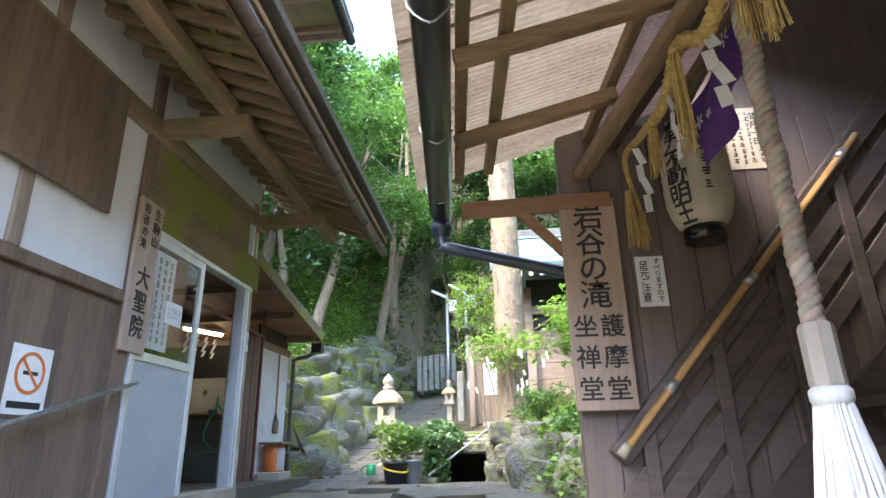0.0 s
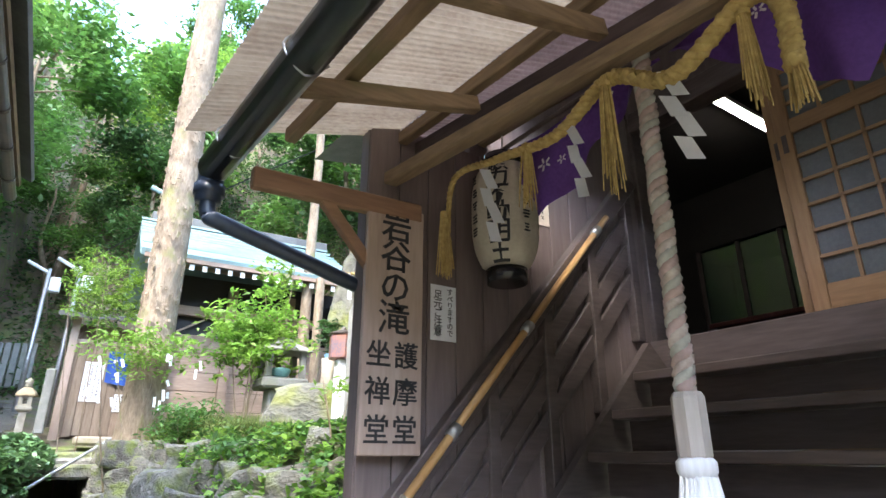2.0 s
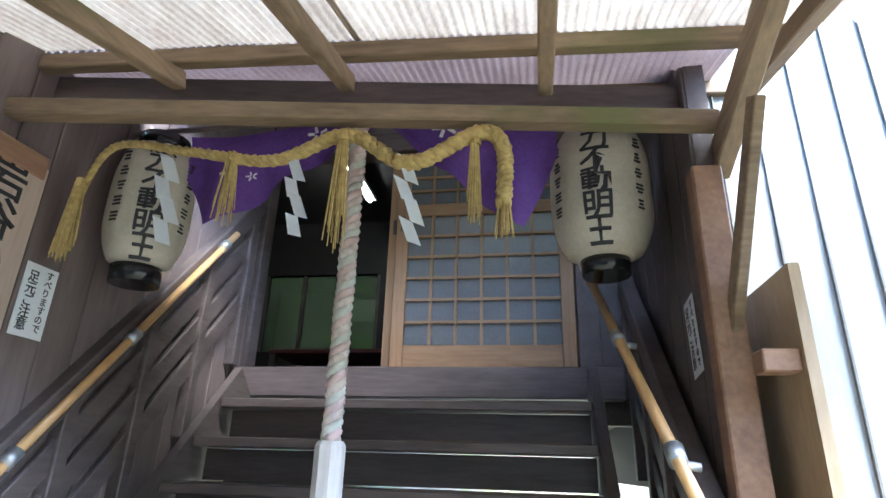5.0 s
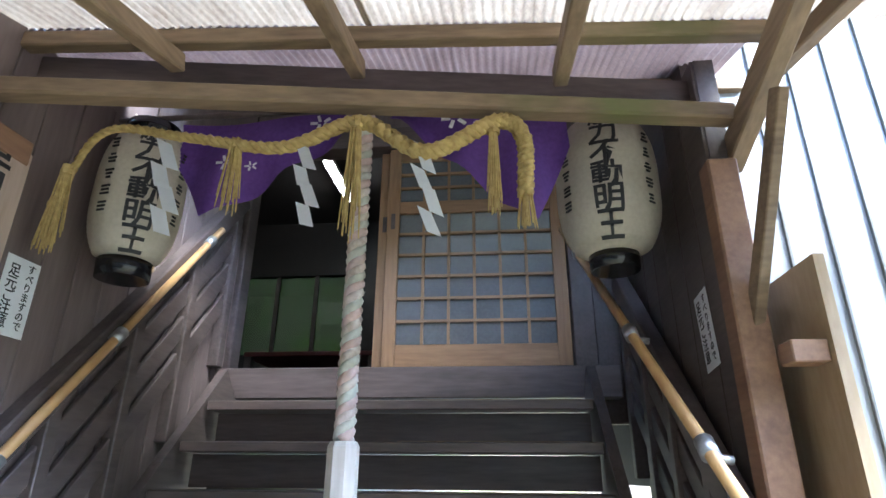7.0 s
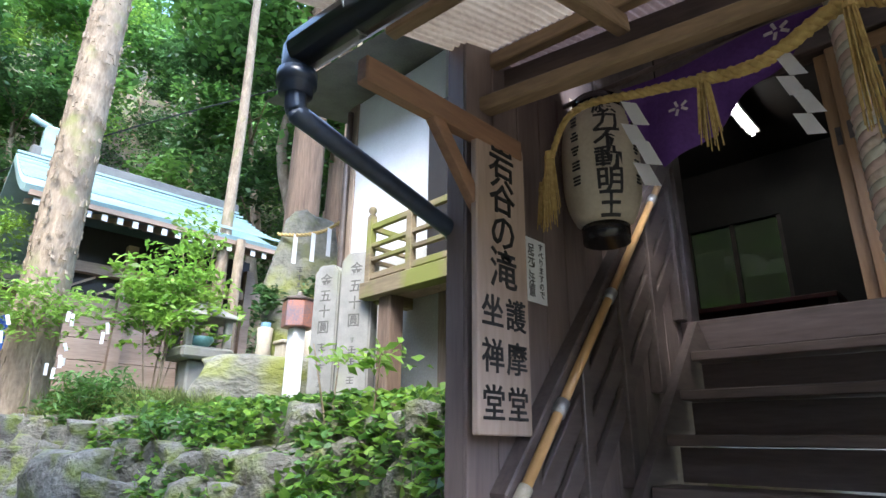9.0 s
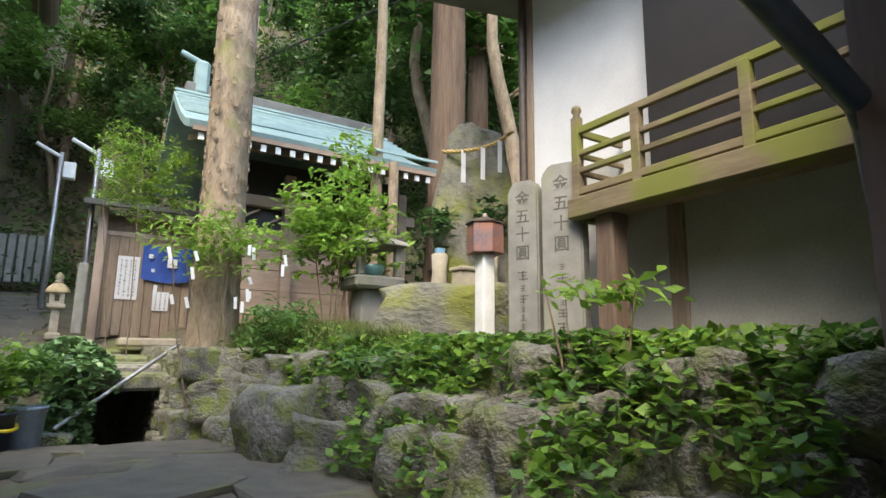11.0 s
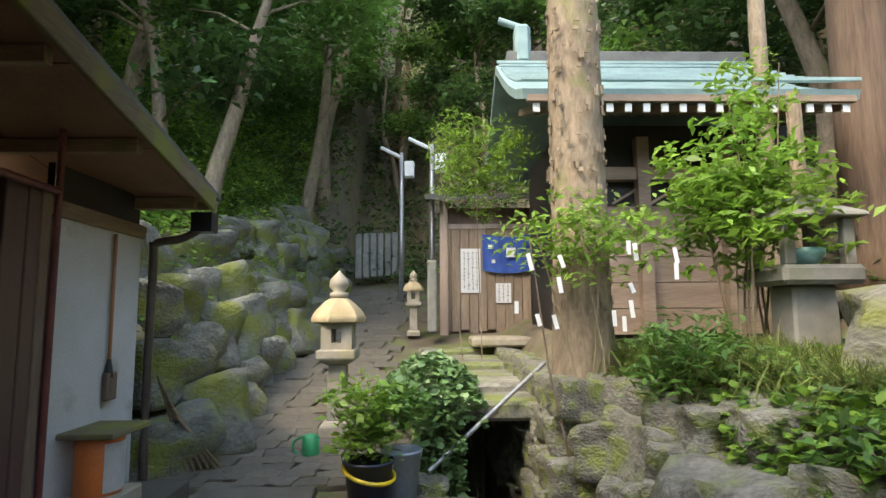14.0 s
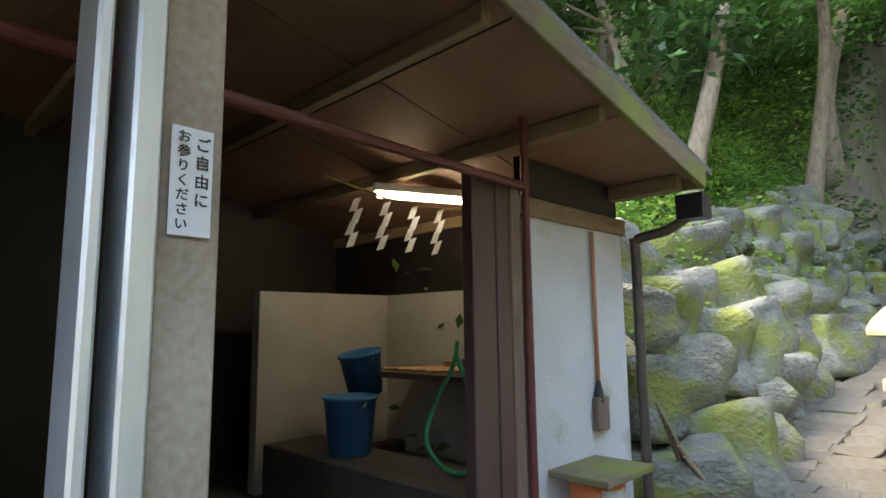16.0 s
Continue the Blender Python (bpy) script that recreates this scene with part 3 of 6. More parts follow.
def balustrade(y, hy, top, slope, x0, x1, htop, hslope, label):
    """top, htop: height of the dark rail and of the handrail at x = 1.9."""
    t = thing("stair_railing", label, "railing", (1.2, y, 1.0))
    def zr(x, off):
        return top - (1.9 - x) * slope + off
    def zh(x):
        return htop - (1.9 - x) * hslope
    def yh(x):
        return hy if y > 1.7 else hy - 0.15 * (2.05 - x)
    part("top_rail", bar((x1, y, zr(x1, 0)), (x0, y, zr(x0, 0)), 0.07, 0.1), dark_wood, t, bevel=0.006)
    for off in (-0.22, -0.4, -0.58):
        part("slat", bar((x1 - 0.05, y, zr(x1 - 0.05, off)), (x0 + 0.02, y, zr(x0 + 0.02, off)), 0.025, 0.085), dark_wood, t, bevel=0.004)
    for k in range(5):
        x = x1 - 0.06 - k * (x1 - x0 - 0.2) / 4
        part("post", box(x - 0.03, x + 0.03, y - 0.03, y + 0.03, zr(x, -0.95), zr(x, -0.04)), dark_wood, t, bevel=0.004)
    h1 = min(x1, 2.0) - 0.1 if y > 1.7 else 2.05
    h0 = 0.6 if y > 1.7 else 0.3
    part("handrail", rod((h1, yh(h1), zh(h1)), (h0, yh(h0), zh(h0)), 0.018, seg=14), rail_wood, t, "pale round wooden handrail", True)
    part("end_cap", rod((h0, yh(h0), zh(h0)), (h0 - 0.04, yh(h0), zh(h0 - 0.04)), 0.024, seg=14), stone_pale, t, "pale plastic end cap", True)
    for x in (1.8, 1.25, 0.82):
        b = rod((x, y if y > 1.7 else yh(x) - 0.06, zh(x) - 0.03), (x, yh(x), zh(x) - 0.02), 0.012)
        rod((x - 0.02, yh(x), zh(x - 0.02)), (x + 0.02, yh(x), zh(x + 0.02)), 0.026, b, 14)
        part("bracket", b, wire, t, "small metal bracket", True)
    return t


balustrade(2.74, 2.685, 2.86, 1.12, 0.56, 2.2, 2.87, 1.12, "dark wooden stair railing with a pale round handrail")
balustrade(0.56, 0.867, 2.34, 0.87, 0.7, 2.25, 2.735, 0.94, "dark sloping stair rail with a pale round handrail")

# porch roof
def bx(y):
    return 0.70 + (1.66 - y) * 0.15


porch = thing("porch_roof", "lean-to porch roof of corrugated sheets on weathered timbers", "roof", (0.3, 1.6, 2.7))
part("beam", bar((bx(2.85), 2.85, 2.77), (bx(0.42), 0.42, 2.77), 0.07, 0.062), beam_wood, porch, bevel=0.008)
part("beam", bar((bx(2.85) + 0.16, 2.85, 2.95), (bx(0.42) + 0.16, 0.42, 2.95), 0.07, 0.1), dark_wood_y, porch)
SL = 0.3
def rz(x):
    return 2.72 + (x + 0.2) * SL


for x, w in ((-0.06, 0.05), (0.1, 0.05), (0.64, 0.05), (1.12, 0.05)):
    part("purlin", bar((x + 0.13, 0.2, rz(x) + 0.03), (x - 0.05, 2.78, rz(x) + 0.03), w, 0.06), beam_wood, porch, bevel=0.005)
for y in (0.3, 0.98, 1.655, 2.24):
    part("rafter", bar((bx(y) + 0.02, y, 2.91), (-0.13 + (2.78 - y) * 0.06, y, rz(-0.13) - 0.03), 0.05, 0.065), beam_wood_x, porch, bevel=0.005)
part("end_rafter", bar((0.66, 2.72, 2.6), (-0.1, 2.72, 2.58), 0.05, 0.085), red_wood, porch, "reddish end rafter", bevel=0.006)
part("brace", bar((0.44, 2.73, 2.3), (0.2, 2.72, 2.56), 0.04, 0.05), red_wood, porch, bevel=0.004)
part("brace", bar((0.93, 0.46, 2.06), (0.62, 0.4, 2.68), 0.035, 0.05), beam_wood, porch, bevel=0.004)
part("end_rafter", bar((1.02, 0.40, 2.66), (0.0, 0.40, 2.98), 0.06, 0.1), beam_wood_x, porch, bevel=0.006)
part("post", box(0.9, 0.99, 0.425, 0.52, 0.2, 2.62), red_wood, porch, bevel=0.006)


def corrugated(name, x0, x1, y0, y1, material, label, lift=0.065):
    n = round((y1 - y0) / 0.032) * 4
    bm = bmesh.new()
    rows = []
    for x in (x0, (x0 + x1) / 2, x1):
        rows.append([bm.verts.new((x - (y - 1.6) * 0.07, y, rz(x) + lift + 0.008 * math.sin(2 * math.pi * y / 0.032) + 0.012 * noise.noise(Vector((x * 3, y * 2, 0))))) for y in np.linspace(y0, y1, n)])
    for a, b in zip(rows, rows[1:]):
        for i in range(n - 1):
            bm.faces.new((a[i], a[i + 1], b[i + 1], b[i]))
    return part(name, bm, material, porch, label, True)


corrugated("clear_sheet", -0.26, 0.67, -0.6, 1.62, sheet_clear, "dirty translucent corrugated sheet")
corrugated("clear_sheet", -0.26, 0.67, 1.6, 2.86, sheet_clear, "dirty translucent corrugated sheet", 0.072)
corrugated("dark_sheet", 0.66, 1.17, 0.3, 2.86, sheet_dark, "dark brown corrugated sheet")

gutter = thing("gutter_pipe", "black plastic gutter with wire hangers and a sloping downpipe", "gutter", (-0.24, 2.85, 2.6))
gxo = lambda y: -0.22 + (2.85 - y) * 0.07
part("gutter", tube([(gxo(-1.2), -1.2, 2.68), (gxo(1), 1, 2.66), (gxo(2.85), 2.85, 2.64)], 0.062, 16), black_pipe, gutter, smooth=True)
part("elbow", rod((-0.22, 2.87, 2.66), (-0.22, 2.87, 2.5), 0.05, None, 16), blue_pipe, gutter, smooth=True)
part("collar", rod((-0.22, 2.87, 2.57), (-0.22, 2.87, 2.53), 0.06, None, 16), blue_pipe, gutter, smooth=True)
part("downpipe", tube(spline([(-0.22, 2.87, 2.53), (-0.21, 2.87, 2.45), (-0.14, 2.865, 2.42), (0.35, 2.86, 2.285), (0.46, 2.86, 2.24), (0.5, 2.86, 2.1), (0.5, 2.82, 1.3), (0.5, 2.82, 0.4)], 40), 0.032, 12), blue_pipe, gutter, smooth=True)
for y in (0.5, 1.3, 2.0, 2.6):
    part("wire_hanger", tube(spline([(gxo(y) + 0.08, y, 2.74), (gxo(y), y, 2.73), (gxo(y) - 0.07, y, 2.66), (gxo(y), y, 2.58), (gxo(y) + 0.07, y, 2.64)], 16), 0.004, 6), wire, gutter)

# white siding wall, plywood sheet beside the porch
w = struct("wall_siding", box(1.25, 1.33, -3.5, 0.4, -0.2, 3.5), siding, "white ribbed metal siding wall", "wall")
for i in range(26):
    part("rib", box(1.235, 1.25, -3.45 + i * 0.15, -3.442 + i * 0.15, -0.2, 3.5), roof_grey, w)
ply = thing("plywood_sheet", "plywood sheet propped on edge beside the porch", "board", (0.85, 0.2, 0.2))
part("sheet", box(0.74, 1.22, 0.325, 0.355, 0.0, 2.22), plywood, ply)
part("block", box(0.76, 0.84, 0.355, 0.45, 1.93, 1.99), red_wood, ply, "wooden block", bevel=0.004)

fresh()

# ---- left building with the white plaster wall ----
LX = -2.4
struct("wall_west_lower", box(LX - 0.1, LX - 0.014, 0.3, 3.55, -0.3, 2.38), old_wood, "brown weathered board wall", "wall")
for i in range(21):
    y = 0.4 + i * 0.15
    tagged(part("plank", box(LX - 0.014, LX, y + 0.002, y + 0.148, 0.0, 2.36), old_wood, bpy.data.objects["wall_west_lower"], bevel=0.002))
struct("wall_west_plaster", box(LX - 0.1, LX, 0.3, 5.66, 3.3, 4.6), plaster, "white plaster wall with dark timbers", "wall")
struct("wall_west_plaster_mid", box(LX - 0.1, LX, 0.3, 3.5, 2.44, 3.3), plaster, "white plaster wall band", "wall")
frame_piece("trim_rail", box(LX - 0.1, LX + 0.03, 0.3, 3.45, 2.36, 2.44), old_wood, "old wooden rail")
frame_piece("trim_post_a", box(LX - 0.02, LX + 0.02, 2.36, 2.46, 2.44, 4.3), grey_wood, "old wooden post in plaster")
frame_piece("trim_post_b", box(LX - 0.05, LX + 0.03, 3.42, 3.54, 0.3, 4.4), old_wood, "old wooden post")
frame_piece("trim_lintel_west", box(LX - 0.05, LX + 0.04, 3.5, 5.66, 2.97, 3.3), mossy_wood, "mossy wooden lintel over a sliding door")
frame_piece("trim_beam_west", box(LX - 0.05, LX + 0.05, 0.3, 5.75, 3.62, 3.78), beam_wood, "weathered wall beam")
frame_piece("trim_board_west", box(LX - 0.03, LX + 0.025, 3.5, 5.5, 3.3, 3.62), mossy_wood, "mossy boards over the door")
frame_piece("trim_post_corner", box(LX - 0.12, LX + 0.02, 5.465, 5.58, 0.9, 3.9), concrete, "blotchy corner post")
board = thing("notice_board", "large faded dark wooden board on the plaster wall", "board", (LX, 2.5, 2.85))
part("plate", box(LX + 0.02, LX + 0.05, 1.2, 3.08, 2.86, 3.75), old_wood, board, bevel=0.004)

west = thing("eave", "deep weathered timber eave with exposed rafters and a brown gutter", "roof", (-1.8, 3, 3.6))
west["kind"] = "structure"
part("sheathing", bar((-1.85, 0.4, 4.03), (-1.85, 6.72, 4.03), 1.3, 0.03, up=(0.4, 0, 1)), beam_wood, west)
for i in range(27):
    y = 0.45 + i * 0.23
    part("rafter", bar((LX, y, 4.19), (-1.36, y, 3.75), 0.05, 0.07), beam_wood_x, west)
for i in range(5):
    part("batten", bar((-1.45 - i * 0.2, 0.4, 3.83 + i * 0.085), (-1.45 - i * 0.2, 6.72, 3.83 + i * 0.085), 0.03, 0.035), mossy_wood, west)
part("purlin", bar((-1.86, 0.4, 3.83), (-1.86, 6.55, 3.83), 0.11, 0.13), beam_wood, west, bevel=0.01)
for y in (0.6, 3.55, 5.6):
    part("arm", bar((LX, y, 3.72), (-1.72, y, 3.72), 0.11, 0.14), beam_wood_x, west, bevel=0.01)
part("fascia", bar((-1.36, 0.4, 3.74), (-1.36, 6.72, 3.74), 0.025, 0.1), old_wood, west)
part("gutter", tube([(-1.29, 0.4, 3.72), (-1.29, 6.68, 3.66)], 0.045, 12), copper_dark, west, smooth=True)
for i in range(10):
    y = 0.6 + i * 0.62
    part("gutter_band", rod((-1.29, y, 3.715 - i * 0.006), (-1.29, y + 0.03, 3.715 - i * 0.006), 0.051, None, 12), copper_dark, west)
part("roof_cover", bar((-1.8, 0.4, 4.12), (-1.8, 6.75, 4.12), 1.35, 0.04, up=(0.4, 0, 1)), roof_grey, west)
struct("wall_upper", box(-6, -2.15, 2.2, 4.2, 4.3, 6.0), grey_wood, "grey board wall of the upper storey", "wall")
struct("wall_upper_plaster", box(-2.15, -2.13, 3.3, 4.15, 4.9, 6.2), plaster, "white plaster panel of the upper storey", "wall")
up = thing("upper_eave", "weathered upper eave with boarded soffit and gutter", "roof", (-1.8, 4, 5.6))
up["kind"] = "structure"
part("soffit", box(-2.3, -1.45, 2.2, 5.0, 5.66, 5.69), mossy_wood, up)
for i in range(7):
    part("rafter", box(-2.2, -1.45, 1.9 + i * 0.5, 1.95 + i * 0.5, 5.6, 5.66), beam_wood_x, up)
part("barge_board", box(-2.3, -1.4, 5.0, 5.05, 5.56, 5.76), grey_wood, up)
part("gutter", tube([(-1.38, 2.2, 5.62), (-1.38, 5.1, 5.58)], 0.05, 12), black_pipe, up, smooth=True)
part("roof_cover", box(-2.6, -1.35, 2.2, 5.1, 5.69, 5.76), roof_grey, up)

# aluminium sliding door, half open
ad = thing("sliding_door", "grey aluminium sliding door with a glass upper half, half open", "door", (LX, 4, 1.1))
for y0, y1 in ((3.56, 3.62), (4.42, 4.48)):
    part("stile", box(LX + 0.0, LX + 0.035, y0, y1, 1.12, 2.93), aluminium, ad, bevel=0.004)
part("top_rail", box(LX + 0.0, LX + 0.033, 3.62, 4.42, 2.87, 2.93), aluminium, ad)
part("middle_rail", box(LX + 0.0, LX + 0.033, 3.62, 4.42, 2.02, 2.08), aluminium, ad)
part("lower_panel", box(LX + 0.01, LX + 0.025, 3.62, 4.42, 1.12, 2.02), door_grey, ad)
dg = part("pane", box(LX + 0.014, LX + 0.018, 3.62, 4.42, 2.08, 2.87), pane_glass, ad)
dg.visible_shadow = False
for k, (y0, y1, z0, z1) in enumerate(((3.68, 4.05, 2.12, 2.84), (3.95, 4.2, 2.33, 2.5))):
    nt = thing("paper_notice", "white handwritten paper notice taped inside the door glass" if k == 0 else "small white printed notice on the door glass", "paper", (LX, y0, z0))
    xo = LX + 0.004 if k == 0 else LX + 0.021
    part("sheet", box(xo, xo + 0.002, y0, y1, z0, z1), paper, nt)
    part("lettering", strokes(4 if k == 0 else 6, y1 - y0 - 0.05, z1 - z0 - 0.08, Matrix.Translation((xo + 0.003, (y0 + y1) / 2, (z0 + z1) / 2)) @ Euler((radians(90), 0, radians(90))).to_matrix().to_4x4(), seed=k, thick=0.001), ink, nt)
for y0, y1 in ((5.355, 5.38), (5.415, 5.463)):
    frame_piece("trim_jamb", box(LX - 0.06, LX + 0.04, y0, y1, 1.0, 3.7), aluminium, "bright aluminium door jamb")
frame_piece("trim_track", box(LX - 0.05, LX + 0.045, 3.5, 5.5, 2.93, 2.972), aluminium, "aluminium door track")
frame_piece("trim_threshold", box(LX - 0.1, LX + 0.06, 3.5, 5.5, 0.95, 1.12), concrete, "concrete threshold")
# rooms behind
# Near-black colour stands for the unlit room; carried north to cover a lit patch.
struct("wall_west_back", box(-5.75, -5.65, 0.3, 9.4, 0.5, 5), shaded_inside, "shade-coloured back wall of the wash place", "wall")
# Floor colour holds the shade of the roofed room.
struct("floor_wash", box(-6.1, LX - 0.1, 3.0, 8.42, 0.6, 1.08), shade_concrete, "concrete floor of the wash place, roof shade in its colour", "floor")
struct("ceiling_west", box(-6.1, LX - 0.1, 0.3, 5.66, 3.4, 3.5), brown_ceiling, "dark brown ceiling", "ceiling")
# Same near-black, in place of the room's own shade.
struct("wall_west_inner", box(-6.1, LX - 0.1, 2.9, 3.0, 0.5, 3.4), shaded_inside, "shade-coloured inner wall", "wall")

settle(plan=WEST)

# ---- wash place beyond the corner ----
WX = -3.1
struct("wall_wash_panel", box(WX - 0.06, WX, 7.42, 8.42, 1.0, 2.98), cement, "stained pale cement board wall", "wall")
frame_piece("trim_wash_rail", box(WX - 0.07, WX + 0.02, 7.36, 8.46, 2.98, 3.08), beam_wood, "pale wooden rail over the wall")
# Near-black board put where the gap under the roof lies in shade.
struct("wall_wash_upper", box(WX - 0.06, WX - 0.02, 7.42, 8.42, 3.08, 3.3), shaded_inside, "shade-coloured board in the gap under the roof", "wall")
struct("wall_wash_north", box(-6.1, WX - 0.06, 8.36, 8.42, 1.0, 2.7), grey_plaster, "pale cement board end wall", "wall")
# Upper end wall, with the roof's shade put into its colour.
struct("wall_wash_north_upper", box(-6.1, WX - 0.06, 8.36, 8.42, 2.7, 3.3), shaded_inside, "shade-coloured boards under the roof", "wall")
struct("wall_wash_west", box(-5.4, -5.3, 7.15, 8.36, 1.0, 2.7), grey_plaster, "pale cement board wall", "wall")
for y0, y1, m in ((7.0, 7.16, brown_metal), (7.17, 7.27, brown_metal), (7.28, 7.36, old_wood)):
    frame_piece("trim_wash_post", box(WX - 0.05, WX + 0.02, y0, y1, 1.0, 3.14), m, "brown metal door leaf edge")
frame_piece("trim_wash_red", rod((WX + 0.03, 7.39, 1.1), (WX + 0.03, 7.39, 3.5), 0.022), red_paint, "red painted steel pipe post")
frame_piece("trim_wash_redbeam", rod((WX + 0.03, 7.4, 3.12), (-2.6, 4.7, 2.97), 0.022), red_paint, "red painted steel pipe")
sr = thing("shed_roof", "low shed roof with brown soffit boards and mossy barge board", "roof", (-4, 7, 3.5))
sr["kind"] = "structure"
RS = -0.21
def sz(y):
    return 3.30 + (y - 8.3) * RS


for i in range(4):
    for j in range(4):
        y0, y1 = 5.1 + j * 0.84, 5.93 + j * 0.84
        x0, x1 = -6.1 + i * 0.88, -5.23 + i * 0.88
        part("soffit_board", bar(((x0 + x1) / 2, y0, sz(y0)), ((x0 + x1) / 2, y1 - 0.006, sz(y1)), 0.868, 0.012), brown_ceiling, sr)
for y in (5.8, 6.65, 7.5, 8.36):
    part("rafter", bar((-6.1, y, sz(y) - 0.05), (-2.68, y, sz(y) - 0.05), 0.06, 0.085), beam_wood_x, sr, bevel=0.005)
part("barge_board", bar((-2.6, 5.0, sz(5.0) + 0.01), (-2.6, 8.5, sz(8.5) + 0.01), 0.035, 0.13), mossy_wood, sr, bevel=0.006)
part("eave_board", bar((-6.1, 8.48, sz(8.48)), (-2.6, 8.48, sz(8.48)), 0.03, 0.1), beam_wood_x, sr)
part("roof_cover", bar((-4.3, 4.9, sz(4.9) + 0.09), (-4.3, 8.62, sz(8.62) + 0.09), 3.42, 0.04), roof_grey, sr)
settle(-0.04, 0.2)

# ---- signs, lanterns and hangings at the porch ----
FACE_S = lambda x, y, z: Matrix.Translation((x, y, z)) @ Euler((radians(90), 0, 0)).to_matrix().to_4x4()
sb = thing("signboard", "tall pale wooden signboard with black brushed characters", "sign", (0.53, 2.7, 1.6))
part("board", box(0.395, 0.672, 2.70, 2.728, 1.565, 2.605), sign_wood, sb, bevel=0.004)
letters([("岩谷の滝", 0, 0.48, 0.135, 0.15), ("護摩堂", 0.06, -0.07, 0.145, 0.115), ("坐禅堂", -0.065, -0.07, 0.145, 0.115)], ink, sb, FACE_S(0.534, 2.699, 2.085), 0.1)


def note(name, m, w, h, rows, label, cat="paper", sheet=paper, cols=0, seed=0):
    """A flat sheet of paper with writing; m faces along its own z."""
    t = thing(name, label, cat, tuple(m.translation))
    bm = bmesh.new()
    bmesh.ops.create_cube(bm, size=1, matrix=m @ Matrix.Diagonal((w, h, 0.002, 1)))
    part("sheet", bm, sheet, t)
    if rows:
        letters(rows, ink, t, m @ Matrix.Translation((0, 0, 0.002)), 0.1, depth=0.0005)
    if cols:
        part("lettering", strokes(cols, w * 0.85, h * 0.85, m @ Matrix.Translation((0, 0, 0.002)), seed=seed, thick=0.001), ink, t)["kind"] = "stuff"
    return t


FACE_N = lambda x, y, z: Matrix.Translation((x, y, z)) @ Euler((radians(90), 0, radians(180))).to_matrix().to_4x4()
FACE_W = lambda x, y, z: Matrix.Translation((x, y, z)) @ Euler((radians(90), 0, radians(-90))).to_matrix().to_4x4()
FACE_E = lambda x, y, z: Matrix.Translation((x, y, z)) @ Euler((radians(90), 0, radians(90))).to_matrix().to_4x4()
note("paper_notice", FACE_S(0.82, 2.764, 2.175), 0.138, 0.255, [("すべりますので", 0.035, 0.115, 0.032, 0.034), ("足元ご注意", -0.03, 0.1, 0.042, 0.046)], "white paper notice with handwriting on the brown wall")
note("paper_notice", FACE_N(1.2, 0.504, 2.12) @ pose(0, 0, 0, 0, 0, 6), 0.13, 0.27, [("すべりますので", 0.03, 0.12, 0.034, 0.034), ("足元ご注意", -0.03, 0.11, 0.045, 0.046)], "white paper notice with handwriting on the dark wall")
note("paper_notice", FACE_S(1.34, 2.764, 2.93), 0.36, 0.36, [("毎月一日", 0.12, 0.15, 0.05, 0.045)], "aged paper notice with small handwriting high on the wall", sheet=old_paper, cols=7, seed=4)
note("paper_notice", FACE_E(-2.264, 5.15, 2.395), 0.066, 0.172, [("ご自由に", 0.016, 0.075, 0.03, 0.025), ("お参りください", -0.014, 0.08, 0.023, 0.021)], "white paper notice with handwriting on the corner post")

fresh()
# no smoking plate
ns = thing("no_smoking_sign", "white no smoking plate on the brown board wall", "sign", (LX, 2.75, 1.8))
part("plate", box(LX + 0.004, LX + 0.007, 2.58, 2.88, 1.62, 1.97), white_paint, ns)
bm = bmesh.new()
for i in range(28):
    a, b = 2 * math.pi * i / 28, 2 * math.pi * (i + 1) / 28
    bar((LX + 0.009, 2.73 + 0.1 * math.cos(a), 1.83 + 0.1 * math.sin(a)), (LX + 0.009, 2.73 + 0.1 * math.cos(b), 1.83 + 0.1 * math.sin(b)), 0.018, 0.003, bm, up=(1, 0, 0))
bar((LX + 0.009, 2.66, 1.9), (LX + 0.009, 2.8, 1.76), 0.016, 0.003, bm, up=(1, 0, 0))
part("ring", bm, orange_paint, ns, "orange prohibition ring")
part("cigarette", box(LX + 0.007, LX + 0.0085, 2.68, 2.79, 1.82, 1.84), ink, ns)
part("lettering", box(LX + 0.007, LX + 0.0085, 2.61, 2.85, 1.65, 1.685), ink, ns, "plain dark bar of unread writing")
hr = thing("wall_handrail", "grey metal handrail on the board wall", "handrail", (LX, 3, 1.8))
part("rail", rod((LX + 0.09, 1.2, 1.2), (LX + 0.09, 3.6, 1.86), 0.014), wire, hr, smooth=True)
for y in (1.6, 2.6, 3.5):
    part("bracket", rod((LX, y, 1.2 + (y - 1.2) * 0.275), (LX + 0.09, y, 1.2 + (y - 1.2) * 0.275), 0.008), wire, hr)
sb2 = thing("signboard", "narrow weathered wooden signboard with black brushed characters", "sign", (LX, 3.54, 2.1))
part("board", box(LX + 0.035, LX + 0.06, 3.39, 3.68, 2.05, 3.12), sign_wood, sb2, bevel=0.004)
letters([("生駒山", 0.07, 0.5, 0.1, 0.09), ("岩谷の滝", -0.07, 0.5, 0.085, 0.08), ("大聖院", 0.0, 0.05, 0.17, 0.16)], ink, sb2, FACE_E(LX + 0.062, 3.535, 2.585), 0.1)

settle(plan=WEST)


